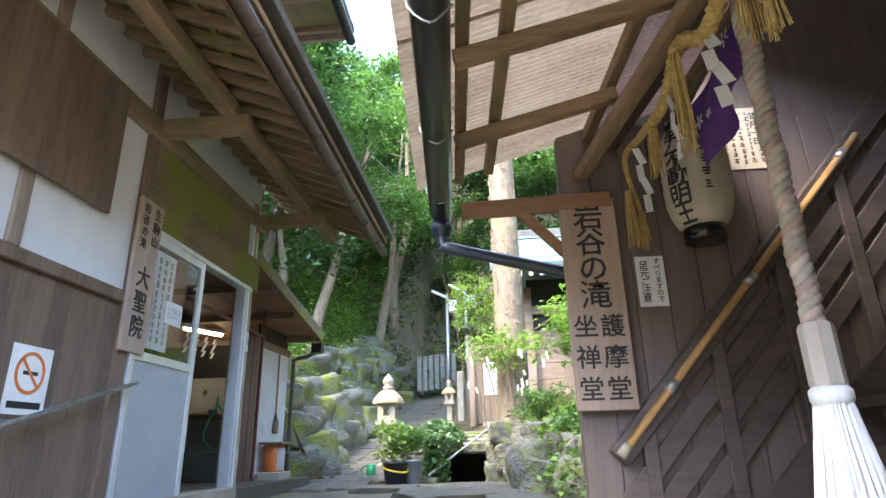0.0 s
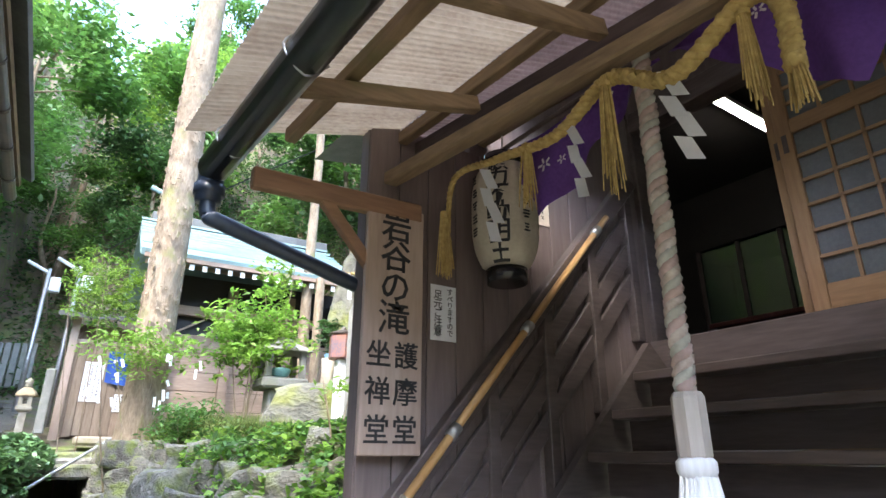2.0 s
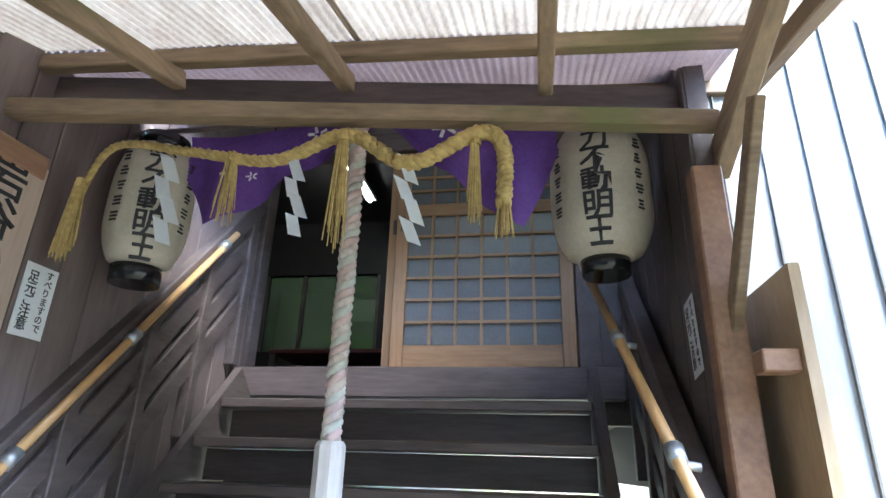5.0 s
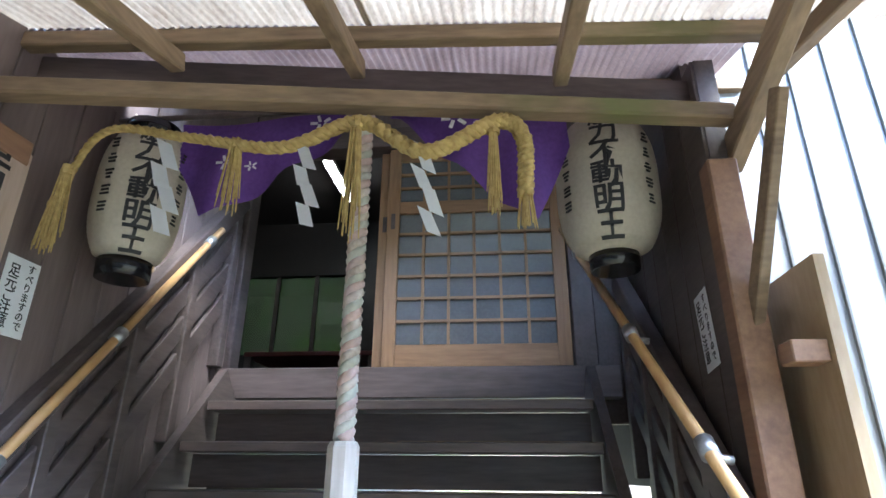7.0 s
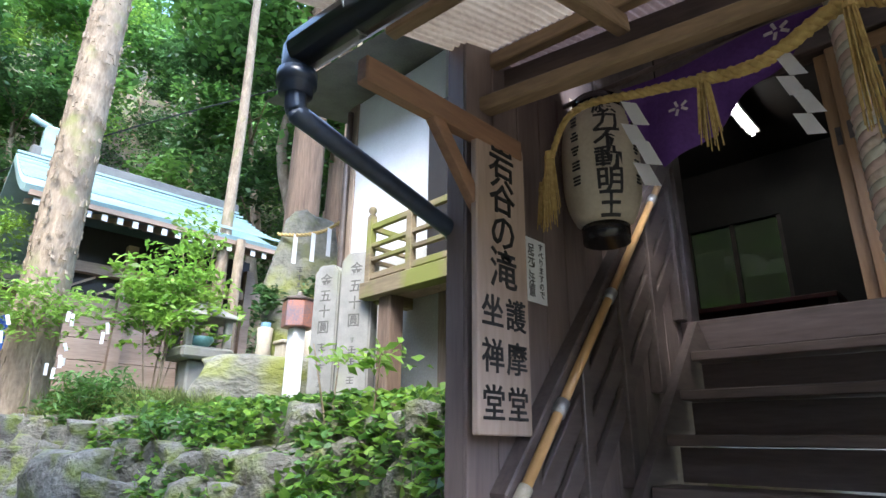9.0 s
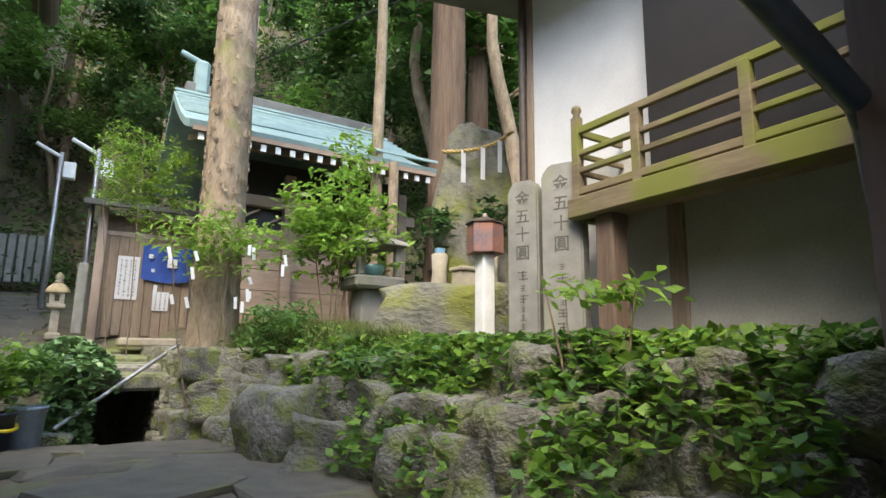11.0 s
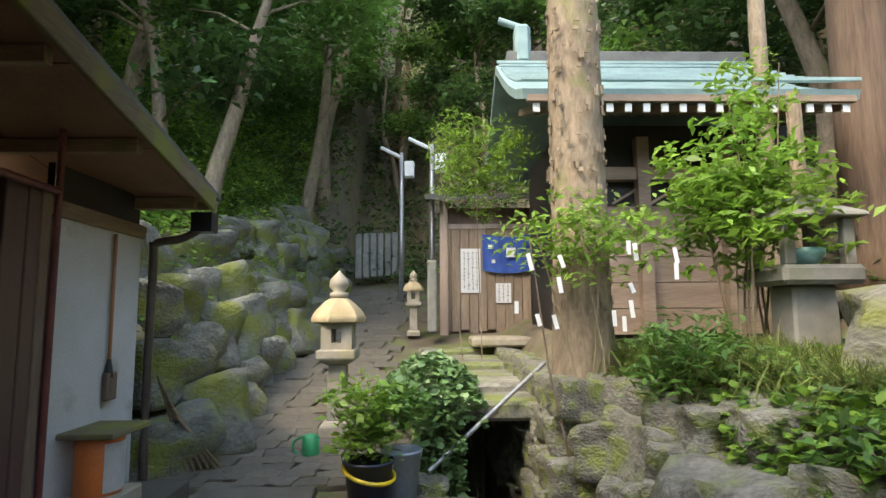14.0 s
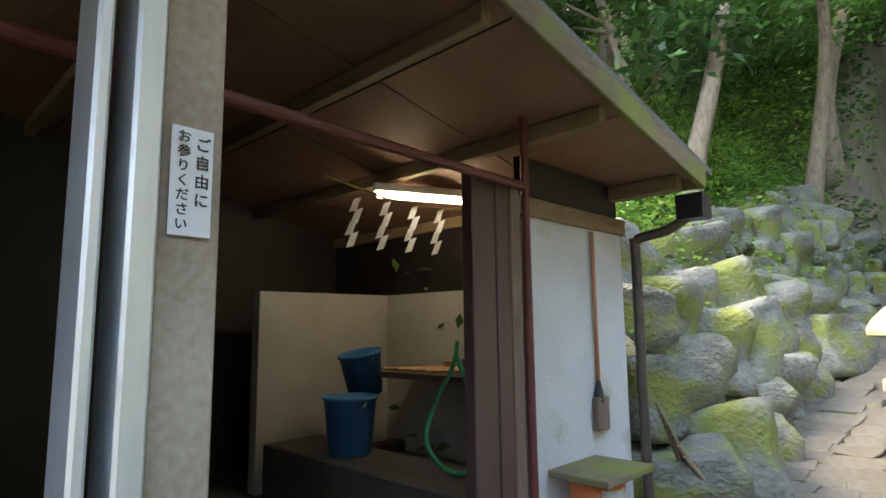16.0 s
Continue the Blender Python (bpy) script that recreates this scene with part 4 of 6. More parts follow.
def chochin(x, y, z, turn, h=0.64, r=0.182):
    """A ribbed paper lantern with black end rings."""
    t = thing("paper_lantern", "cream ribbed paper lantern with bold black characters", "lantern", (x, y, z), "lanterns at the porch")
    prof = []
    n = 60
    for i in range(n + 1):
        u = i / n
        rr = r * (0.62 + 0.38 * (1 - abs(2 * u - 1) ** 3.2)) + (0.0016 if i % 2 else -0.0016)
        if u < 0.04 or u > 0.96:
            rr *= 0.82
        prof.append((rr, 0.05 + u * (h - 0.08)))
    part("shade", lathe(prof, (x, y, z), 40), lantern_paper, t, "cream ribbed paper", True)
    part("bottom_ring", lathe([(0.085, -0.01), (0.092, -0.01), (0.095, 0.055), (0.06, 0.06)], (x, y, z), 24), lacquer, t, "black lacquered ring", True)
    part("top_ring", lathe([(0.1, h - 0.04), (0.1, h + 0.01), (0.06, h + 0.012)], (x, y, z), 24), lacquer, t, "black lacquered ring", True)
    part("hook", tube(spline([(x, y, z + h), (x, y, z + h + 0.06), (x, y, z + h + 0.14)], 6), 0.004, 6), wire, t)
    bm = bmesh.new()
    def wrap(text, ang, top, step, s):
        for i, ch in enumerate(text):
            cu = bpy.data.curves.new("glyph", "FONT")
            cu.body, cu.size, cu.align_x, cu.align_y, cu.offset, cu.resolution_u = ch, s, "CENTER", "CENTER", s * 0.02, 2
            ob = bpy.data.objects.new("glyph", cu)
            me = ob.to_mesh()
            g = bmesh.new()
            g.from_mesh(me)
            bmesh.ops.subdivide_edges(g, edges=[e for e in g.edges if e.calc_length() > 0.02], cuts=2)
            for v in g.verts:
                zz = top - step * (i + 0.5) + v.co.y
                u = min(max((zz - 0.05) / (h - 0.08), 0), 1)
                rr = r * (0.62 + 0.38 * (1 - abs(2 * u - 1) ** 3.2)) + 0.004
                a = turn + ang + v.co.x / r
                v.co = (x + rr * math.cos(a), y + rr * math.sin(a), z + zz)
            tmp = bpy.data.meshes.new("glyph")
            g.to_mesh(tmp)
            g.free()
            bm.from_mesh(tmp)
            bpy.data.meshes.remove(tmp)
            ob.to_mesh_clear()
            bpy.data.objects.remove(ob)
            bpy.data.curves.remove(cu)
    wrap("願力不動明王", 0, h - 0.035, h * 0.142, h * 0.182)
    part("lettering", bm, ink, t, "bold black brushed characters")
    bm2 = bmesh.new()
    rnd = random.Random(5)
    for side in (-1, 1):
        for i in range(5):
            for k in range(3):
                zz = 0.2 + 0.065 * i + 0.015 * k
                a = turn + side * 0.85
                bmesh.ops.create_cube(bm2, size=1, matrix=Matrix.Translation((x + (r + 0.002) * math.cos(a), y + (r + 0.002) * math.sin(a), z + zz)) @ Euler((0, 0, a)).to_matrix().to_4x4() @ Matrix.Diagonal((0.004, rnd.uniform(0.018, 0.038), 0.007, 1)))
    part("small_lettering", bm2, ink, t, "plain bars of small writing")["kind"] = "stuff"
    return t


chochin(1.04, 2.57, 2.31, radians(219), 0.62, 0.156)
chochin(1.3, 0.765, 2.385, radians(170), 0.66, 0.198)

# straw rope with tassels and paper streamers
sh = thing("straw_rope", "twisted rice straw rope with hanging straw tassels", "rope", (0.72, 1.7, 2.7))
line = spline([(0.80, 2.70, 2.50), (0.70, 2.5, 2.70), (0.70, 2.2, 2.665), (0.70, 1.88, 2.61), (0.70, 1.63, 2.69), (0.70, 1.42, 2.57), (0.72, 1.2, 2.68), (0.72, 1.12, 2.62), (0.72, 1.12, 2.42)], 150)
rad = [0.012 + 0.014 * smooth(0, 90, i) for i in range(151)]
for b in twisted(line, rad, 3, 30, 6):
    part("strand", b, straw, sh, smooth=True)


def straw_tassel(x, y, z, n=26, ln=0.24, w=0.03):
    rnd = random.Random(int(y * 100))
    bm = bmesh.new()
    for i in range(n):
        a, b = rnd.uniform(-1, 1) * w, rnd.uniform(-1, 1) * w
        rod((x + a * 0.4, y + b * 0.4, z), (x + a, y + b, z - ln * rnd.uniform(0.75, 1.05)), 0.0035, bm, 5, 0.002)
    rod((x, y, z - 0.02), (x, y, z - 0.035), 0.02, bm, 8)
    return bm


for x, y, z, l in ((0.70, 2.03, 2.65, 0.25), (0.68, 1.635, 2.69, 0.4), (0.72, 1.21, 2.67, 0.3), (0.72, 1.12, 2.47, 0.16), (0.80, 2.70, 2.52, 0.2), (0.73, 2.62, 2.6, 0.3)):
    part("straw_tassel", straw_tassel(x, y, z, ln=l), straw, sh)


def streamer(x, y, z, s=1.0, turn=0.0):
    """A folded zigzag paper streamer."""
    t = thing("paper_streamer", "white zigzag folded paper streamer on the straw rope", "streamer", (x, y, z), "paper streamers")
    m = pose(x, y, z, 0, 0, turn)
    w, hh = 0.045 * s, 0.07 * s
    for k in range(4):
        bm = bmesh.new()
        o = 0.02 * s * (k % 2) - 0.012 * s * k
        xa, xb = 0.012 * (k % 2), 0.012 * ((k + 1) % 2)
        vs = [bm.verts.new(m @ Vector(p)) for p in ((xa, o + w / 2 + 0.012 * s, -k * hh), (xa + 0.008, o - w / 2 + 0.012 * s, -k * hh - 0.018 * s), (xb + 0.008, o - w / 2 - 0.018 * s, -(k + 1.25) * hh - 0.012 * s), (xb, o + w / 2 - 0.018 * s, -(k + 1.25) * hh))]
        bm.faces.new(vs)
        bmesh.ops.solidify(bm, geom=bm.faces[:], thickness=0.0015)
        part("fold", bm, paper, t)
    return t


for x, y, z, s, a in ((0.69, 2.26, 2.66, 1.1, 10), (0.69, 1.80, 2.62, 0.95, -8), (0.69, 1.42, 2.6, 1.0, 15)):
    streamer(x, y, z, s, a)

# purple curtain
cur = thing("purple_curtain", "purple temple curtain with white crests, gathered at the middle", "curtain", (1.02, 1.7, 2.9))
for y0, y1, dip0, dip1 in ((2.44, 1.66, 0.40, 0.03), (0.94, 1.6, 0.46, 0.03)):
    bm = bmesh.new()
    nx, nz = 26, 14
    grid = []
    for i in range(nx + 1):
        u = i / nx
        y = y0 + (y1 - y0) * u
        drop = dip0 * (0.35 + 0.65 * u / 0.2 if u < 0.2 else ((1 - u) / 0.8) ** 1.1) + dip1
        grid.append([bm.verts.new((1.02 + 0.035 * math.sin(u * 19) * (j / nz) + 0.02 * math.sin(u * 7 + j * 0.3), y, 2.94 - drop * j / nz)) for j in range(nz + 1)])
    for i in range(nx):
        for j in range(nz):
            bm.faces.new((grid[i][j], grid[i + 1][j], grid[i + 1][j + 1], grid[i][j + 1]))
    part("cloth", bm, purple, cur, smooth=True)
part("rod", rod((1.03, 2.72, 2.98), (1.03, 0.5, 2.98), 0.012), dark_wood, cur)
for y, z, s in ((2.2, 2.72, 0.045), (2.1, 2.7, 0.03), (1.85, 2.87, 0.05), (1.35, 2.86, 0.06), (1.27, 2.82, 0.035)):
    bm = bmesh.new()
    for k in range(5):
        a = k * 2 * math.pi / 5
        bmesh.ops.create_cube(bm, size=1, matrix=Matrix.Translation((0.955, y + s * 0.55 * math.cos(a), z + s * 0.4 * math.sin(a))) @ Euler((a, 0, 0)).to_matrix().to_4x4() @ Matrix.Diagonal((0.002, s * 0.55, s * 0.22, 1)))
    part("crest", bm, cloth_white, cur, "white printed crest")

# bell rope
br = thing("bell_rope", "thick plaited bell rope with a wooden handle and white tassel", "rope", (0.95, 1.68, 1.3))
pts = [(0.95 + 0.004 * math.sin(i * 0.3), 1.68, 2.95 - (2.95 - 1.74) * i / 120) for i in range(121)]
for b, m in zip(twisted(pts, 0.031, 3, 13, 8), (rope_mat, rope_red, rope_green)):
    part("strand", b, m, br, smooth=True)
part("handle", lathe([(0.045, 0), (0.048, 0.005), (0.048, 0.165), (0.04, 0.18)], (0.95, 1.68, 1.56), 8, turn=0.39), bell_wood, br, "octagonal pale wooden handle")
part("collar", lathe([(0.045, 0), (0.055, 0.02), (0.055, 0.045), (0.04, 0.06)], (0.95, 1.68, 1.505), 20), tassel_mat, br, smooth=True)
bm = bmesh.new()
rnd = random.Random(3)
for i in range(150):
    a, q = rnd.uniform(0, 6.28), rnd.uniform(0.3, 1) ** 0.5
    rod((0.95 + 0.045 * q * math.cos(a), 1.68 + 0.045 * q * math.sin(a), 1.515), (0.95 + 0.10 * q * math.cos(a), 1.68 + 0.10 * q * math.sin(a), 1.22 + rnd.uniform(-0.03, 0.02)), 0.006, bm, 5, 0.004)
part("tassel", bm, tassel_mat, br, "long white cotton tassel")

# hall lamp and altar
lamp = thing("tube_lamp", "fluorescent tube lamp on the dark ceiling", "lamp", (3.6, 2.4, 4.1))
part("housing", bar((3.35, 2.72, 4.3), (4.4, 2.72, 4.3), 0.1, 0.04), white_paint, lamp)
part("tube", rod((3.4, 2.72, 4.25), (4.35, 2.72, 4.25), 0.015), tube_glow, lamp, "glowing tube")
tb = thing("altar_table", "low dark lacquered altar table", "table", (4.4, 3.2, 2.17))
part("top", box(4.1, 4.8, 2.3, 3.5, 2.62, 2.66), red_paint, tb, bevel=0.005)
for x in (4.14, 4.76):
    for y in (2.34, 3.46):
        part("leg", box(x - 0.03, x + 0.03, y - 0.03, y + 0.03, 2.17, 2.62), dark_wood, tb)

fresh()

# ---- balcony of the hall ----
# Near-black colour paints the deep shade behind the railing.
struct("wall_front_left", box(DX + 0.01, DX + 0.1, 3.5, 5.1, 2.9, 4.5), shaded_inside, "shade-coloured wall behind the balcony", "wall")
struct("wall_front_plaster", box(2.52, 2.6, 5.1, 6.5, 3.3, 5.2), plaster, "white plaster wall above a grey band", "wall")
struct("wall_front_lower", box(2.5, 2.6, 3.5, 6.5, 1.5, 3.3), grey_plaster, "stained grey plaster lower wall", "wall")
struct("wall_side_north", box(2.6, 7.0, 6.45, 6.55, 1.6, 5.2), grey_plaster, "grey plaster side wall of the hall", "wall")
bal = thing("balcony", "mossy weathered wooden balcony with railing", "balcony", (2.1, 5, 2.8))
part("deck_beam", box(2.0, 2.12, 3.5, 5.52, 2.80, 2.93), mossy_wood, bal, bevel=0.006)
part("deck", box(2.12, 2.5, 3.5, 5.52, 2.88, 2.92), grey_wood, bal)
part("end_beam", box(2.12, 2.5, 5.44, 5.52, 2.79, 2.88), mossy_wood, bal)
for y in (5.47, 4.98, 4.3, 3.6):
    part("post", box(2.03, 2.09, y - 0.03, y + 0.03, 2.93, 3.5 if y > 5.2 else 3.4), mossy_wood, bal, bevel=0.004)
part("finial", lathe([(0.03, 0), (0.02, 0.02), (0.036, 0.045), (0.03, 0.075), (0.005, 0.09)], (2.06, 5.47, 3.5), 14), mossy_wood, bal, "rounded post finial", True)
for z, h in ((3.40, 0.05), (3.24, 0.035), (3.12, 0.035), (2.98, 0.05)):
    part("rail", box(2.04, 2.08, 3.5, 5.47, z - h / 2, z + h / 2), mossy_wood, bal, bevel=0.004)
    part("side_rail", box(2.09, 2.5, 5.455, 5.485, z - h / 2, z + h / 2), mossy_wood, bal, bevel=0.004)
part("support_post", box(2.06, 2.2, 5.2, 5.34, 1.85, 2.8), old_wood, bal, bevel=0.008)
frame_piece("trim_corner_post", box(2.5, 2.63, 6.42, 6.58, 1.7, 5.2), grey_wood, "weathered grey corner post")
frame_piece("trim_wall_post", box(2.48, 2.62, 5.0, 5.12, 1.7, 4.6), grey_wood, "weathered wall post")
frame_piece("trim_ground_sill", box(2.4, 2.55, 3.5, 6.55, 1.76, 1.86), old_wood, "old wooden ground sill")
frame_piece("trim_downpipe", rod((2.46, 6.5, 1.8), (2.46, 6.5, 5.1), 0.035), copper_dark, "brown downpipe at the corner")

settle(-0.24, -0.1)

# ---- stone things on the bank ----
def stele(y, x, w, z0, z1, tilt, label, rows, cols_seed):
    t = thing("stone_stele", label, "stele", (x, y, z0), "donation stones")
    bm = bmesh.new()
    prof = [(-w / 2, z0), (w / 2, z0), (w / 2, z1 - 0.07), (w * 0.3, z1), (-w * 0.3, z1), (-w / 2, z1 - 0.07)]
    m = pose(x, y, 0, 0, 0, 24)
    f = bm.faces.new([bm.verts.new(m @ Vector((0, -a, b))) for a, b in prof])
    ex = bmesh.ops.extrude_face_region(bm, geom=[f])
    bmesh.ops.translate(bm, vec=m.to_3x3() @ Vector((0.13, 0, 0)), verts=[v for v in ex["geom"] if isinstance(v, bmesh.types.BMVert)])
    bmesh.ops.bevel(bm, geom=bm.edges[:], offset=0.012, segments=2, affect="EDGES")
    part("slab", bm, stone_grey, t)
    fm = pose(x, y, 0, 0, 0, 24) @ Matrix.Translation((-0.001, 0, (z0 + z1) / 2)) @ Euler((radians(90), 0, radians(-90))).to_matrix().to_4x4()
    h = z1 - z0
    letters([(rows, 0, h * 0.44, h * 0.105, 0.115)], stone_cut, t, fm, 0.1, "inscription", 0.001)
    part("worn_inscription", strokes(1, 0.11, h * 0.42, fm @ Matrix.Translation((0, -h * 0.23, 0)), seed=cols_seed, thick=0.003), stone_cut, t, "worn unread carving")["kind"] = "stuff"


stele(5.98, 1.86, 0.24, 1.9, 3.16, 0, "slim grey granite stele with carved characters", "金五十圓", 2)
stele(5.66, 1.93, 0.29, 1.88, 3.22, 0, "wider grey granite stele with carved characters", "金五十圓", 3)
sbase = thing("plinth", "low mossy stone plinth under the steles", "plinth", (1.9, 5.8, 1.8))
part("block", bar((1.72, 6.15, 1.82), (2.05, 5.35, 1.82), 0.4, 0.16), stone_grey, sbase, bevel=0.015)

settle(-0.15, -0.15)
pb = thing("incense_box", "rusty red tin box with a peaked lid on a white post", "box", (1.93, 6.55, 1.9))
part("post", box(1.87, 1.985, 6.49, 6.61, 1.85, 2.6), white_paint, pb, bevel=0.008)
part("foot", box(1.82, 2.03, 6.44, 6.66, 1.6, 1.93), stone_grey, pb, bevel=0.02)
part("body", lathe([(0.14, 0), (0.15, 0.01), (0.15, 0.24), (0.14, 0.25)], (1.93, 6.55, 2.6), 6, turn=0.3), rust_box, pb)
part("lid", lathe([(0.165, 0.25), (0.165, 0.262), (0.03, 0.31), (0.02, 0.34), (0.005, 0.345)], (1.93, 6.55, 2.6), 6, turn=0.3), copper_dark, pb, "dark peaked lid")

settle(-0.11, -0.12, 0.1)
ms = thing("stone_monument", "tall mossy natural stone monument with straw rope and streamers", "monument", (2.6, 7.55, 2.2))
bm = stone_mesh((0.85, 0.5, 1.95), 11, 4, 0.1, 0.1)
for v in bm.verts:
    k = max(0, (v.co.z - 0.2) / 0.8)
    v.co.x *= 1 - 0.35 * k
    v.co = pose(2.62, 7.5, 3.2, 0, 0, -38) @ v.co
part("stone", bm, rock, ms, smooth=True)
mline = spline([(2.2, 7.5, 3.95), (2.33, 7.2, 3.9), (2.55, 7.08, 3.98), (2.72, 6.98, 4.12)], 40)
for b in twisted(mline, 0.022, 2, 9, 6):
    part("strand", b, straw, ms, smooth=True)
for p in (mline[10], mline[20], mline[30]):
    part("streamer", box(p.x - 0.03, p.x + 0.025, p.y - 0.02, p.y - 0.018, p.z - 0.34, p.z), paper, ms, "white paper streamer")
part("inscription", strokes(1, 0.16, 0.7, Matrix.Translation((2.38, 7.24, 3.2)) @ Euler((radians(90), 0, radians(-38))).to_matrix().to_4x4(), seed=8, thick=0.01), stone_cut, ms, "worn carved writing")["kind"] = "stuff"

for n_, (x, y, z, sx, sy, sz_) in enumerate(((2.2, 7.35, 2.1, 1.3, 0.8, 0.72), (2.75, 6.95, 2.1, 0.8, 0.8, 0.7))):
    bl = new("boulder", rock_data(20 + n_, rock))
    bl.matrix_basis = pose(x, y, z, 0, 0, -35) @ Matrix.Diagonal((sx, sy, sz_, 1))
    tagged(bl, "mossy boulder serving as an altar base", "boulder")


def flower_vase(x, y, z, seed):
    t = thing("flower_vase", "stone vase with dark evergreen branches", "vase", (x, y, z), "stone vases")
    part("vase", lathe([(0.085, 0), (0.09, 0.02), (0.075, 0.25), (0.085, 0.42), (0.06, 0.43)], (x, y, z), 16), stone_pale, t, smooth=True)
    part("insert", lathe([(0.05, 0.43), (0.055, 0.48), (0.04, 0.48)], (x, y, z), 14), pale_blue, t)
    c = clumps((x, y, z + 0.75), (0.16, 0.16, 0.26), 26, 8, 0.05, seed, 0.2)
    mesh_thing("foliage", leaf_cloud("foliage", c, 0.1, leaf_dark, seed, ratio=0.45), "dark green leaves", "", "stuff", parent=t)


flower_vase(2.15, 7.45, 2.42, 31)
flower_vase(2.5, 7.08, 2.42, 32)
ob_ = thing("offertory_box", "small mossy stone offering box", "box", (2.33, 7.26, 2.42))
part("body", box(2.22, 2.42, 7.16, 7.34, 2.42, 2.66), stone_pale, ob_, bevel=0.01)
part("lid", box(2.20, 2.44, 7.14, 7.36, 2.66, 2.70), stone_pale, ob_, bevel=0.01)


def stone_lantern(x, y, z, s, label, bowl=False):
    """A squared garden lantern: base, shaft, shelf, fire box with windows, roof, finial."""
    t = thing("stone_lantern", label, "lantern", (x, y, z), "stone lanterns")
    q = math.pi / 4
    part("base", lathe([(0.2 * s, 0), (0.2 * s, 0.1 * s), (0.15 * s, 0.14 * s)], (x, y, z), 4, turn=q), stone_pale, t, bevel=0.01 * s)
    part("shaft", lathe([(0.12 * s, 0.14 * s), (0.11 * s, 0.62 * s)], (x, y, z), 4, turn=q), stone_pale, t, bevel=0.008 * s)
    part("shelf", lathe([(0.14 * s, 0.62 * s), (0.24 * s, 0.67 * s), (0.24 * s, 0.75 * s)], (x, y, z), 4, turn=q), stone_pale, t, bevel=0.01 * s)
    for a in range(4):
        r_ = 0.11 * s
        cx, cy = x + r_ * math.cos(a * math.pi / 2 + q) * 1.15, y + r_ * math.sin(a * math.pi / 2 + q) * 1.15
        part("fire_box_post", box(cx - 0.045 * s, cx + 0.045 * s, cy - 0.045 * s, cy + 0.045 * s, z + 0.75 * s, z + 0.99 * s), stone_pale, t)
    part("fire_box", box(x - 0.13 * s, x + 0.13 * s, y - 0.13 * s, y + 0.13 * s, z + 0.75 * s, z + 0.81 * s), stone_pale, t)
    part("fire_box_top", box(x - 0.13 * s, x + 0.13 * s, y - 0.13 * s, y + 0.13 * s, z + 0.93 * s, z + 0.99 * s), stone_pale, t)
    part("roof", lathe([(0.17 * s, 0.985 * s), (0.245 * s, 0.985 * s), (0.25 * s, 1.03 * s), (0.215 * s, 1.09 * s), (0.15 * s, 1.155 * s), (0.09 * s, 1.2 * s)], (x, y, z), 6, turn=0.3), stone_cap, t, "weathered stone roof", bevel=0.01 * s)
    part("finial", lathe([(0.06 * s, 1.19 * s), (0.085 * s, 1.22 * s), (0.085 * s, 1.25 * s), (0.05 * s, 1.26 * s), (0.09 * s, 1.31 * s), (0.08 * s, 1.37 * s), (0.03 * s, 1.42 * s), (0.005 * s, 1.45 * s)], (x, y, z), 16), stone_pale, t, "onion-shaped finial", True)
    return t


settle(-0.05, 0.1, 0.05)
stone_lantern(-1.9, 9.77, 1.2, 1.09, "pale stone lantern with an onion finial beside the path")
settle(0.03, 0.2, 0.05)
stone_lantern(-1.3, 15.07, 1.95, 0.73, "small pale stone lantern beside the path")
settle(0, -1.25, 0.1)
lc = thing("stone_lantern", "open grey stone lantern holding a celadon bowl", "lantern", (1.72, 8.1, 1.95), "stone lanterns")
part("shaft", box(1.55, 1.89, 7.95, 8.25, 1.9, 2.42), stone_grey, lc, bevel=0.02)
part("shelf", box(1.42, 2.02, 7.82, 8.38, 2.42, 2.56), stone_grey, lc, bevel=0.03)
for x in (1.5, 1.94):
    for y in (7.9, 8.3):
        part("post", box(x - 0.04, x + 0.04, y - 0.04, y + 0.04, 2.56, 2.9), stone_grey, lc, bevel=0.01)
part("roof", lathe([(0.34, 0), (0.46, 0.0), (0.44, 0.035), (0.27, 0.1), (0.1, 0.2), (0.02, 0.22)], (1.72, 8.1, 2.9), 4, turn=0.785), stone_grey, lc, bevel=0.01)
bo = thing("bowl", "celadon incense bowl standing in the stone lantern", "bowl", (1.7, 8.0, 2.56))
part("bowl", lathe([(0.06, 0), (0.1, 0.03), (0.13, 0.08), (0.13, 0.12), (0.11, 0.125), (0.1, 0.08)], (1.68, 7.98, 2.56), 20), teal_bowl, bo, smooth=True)
settle(0.09, 0.4, 0.16)
stone_lantern(-3.55, 8.95, 1.15, 1.05, "mossy stone lantern beside the shed wall")
# ---- wash place things ----
wl = thing("tube_lamp", "lit fluorescent tube under the shed roof", "lamp", (-4.2, 7.7, 3.1))
part("tube", rod((-4.25, 7.4, 3.28), (-4.0, 8.0, 3.28), 0.02), tube_warm, wl, "glowing tube")
part("housing", bar((-4.26, 7.38, 3.33), (-3.99, 8.02, 3.33), 0.07, 0.05), white_paint, wl)
for k in range(4):
    streamer(-3.95 + 0.02 * k, 7.0 + 0.2 * k, 3.16, 0.95, -35)
cord = thing("rope_line", "thin straw line holding paper streamers", "rope", (-3.9, 7.6, 3.1))
part("cord", tube(spline([(-3.97, 6.8, 3.25), (-3.93, 7.4, 3.165), (-3.86, 8.36, 3.2)], 16), 0.008, 6), straw, cord)


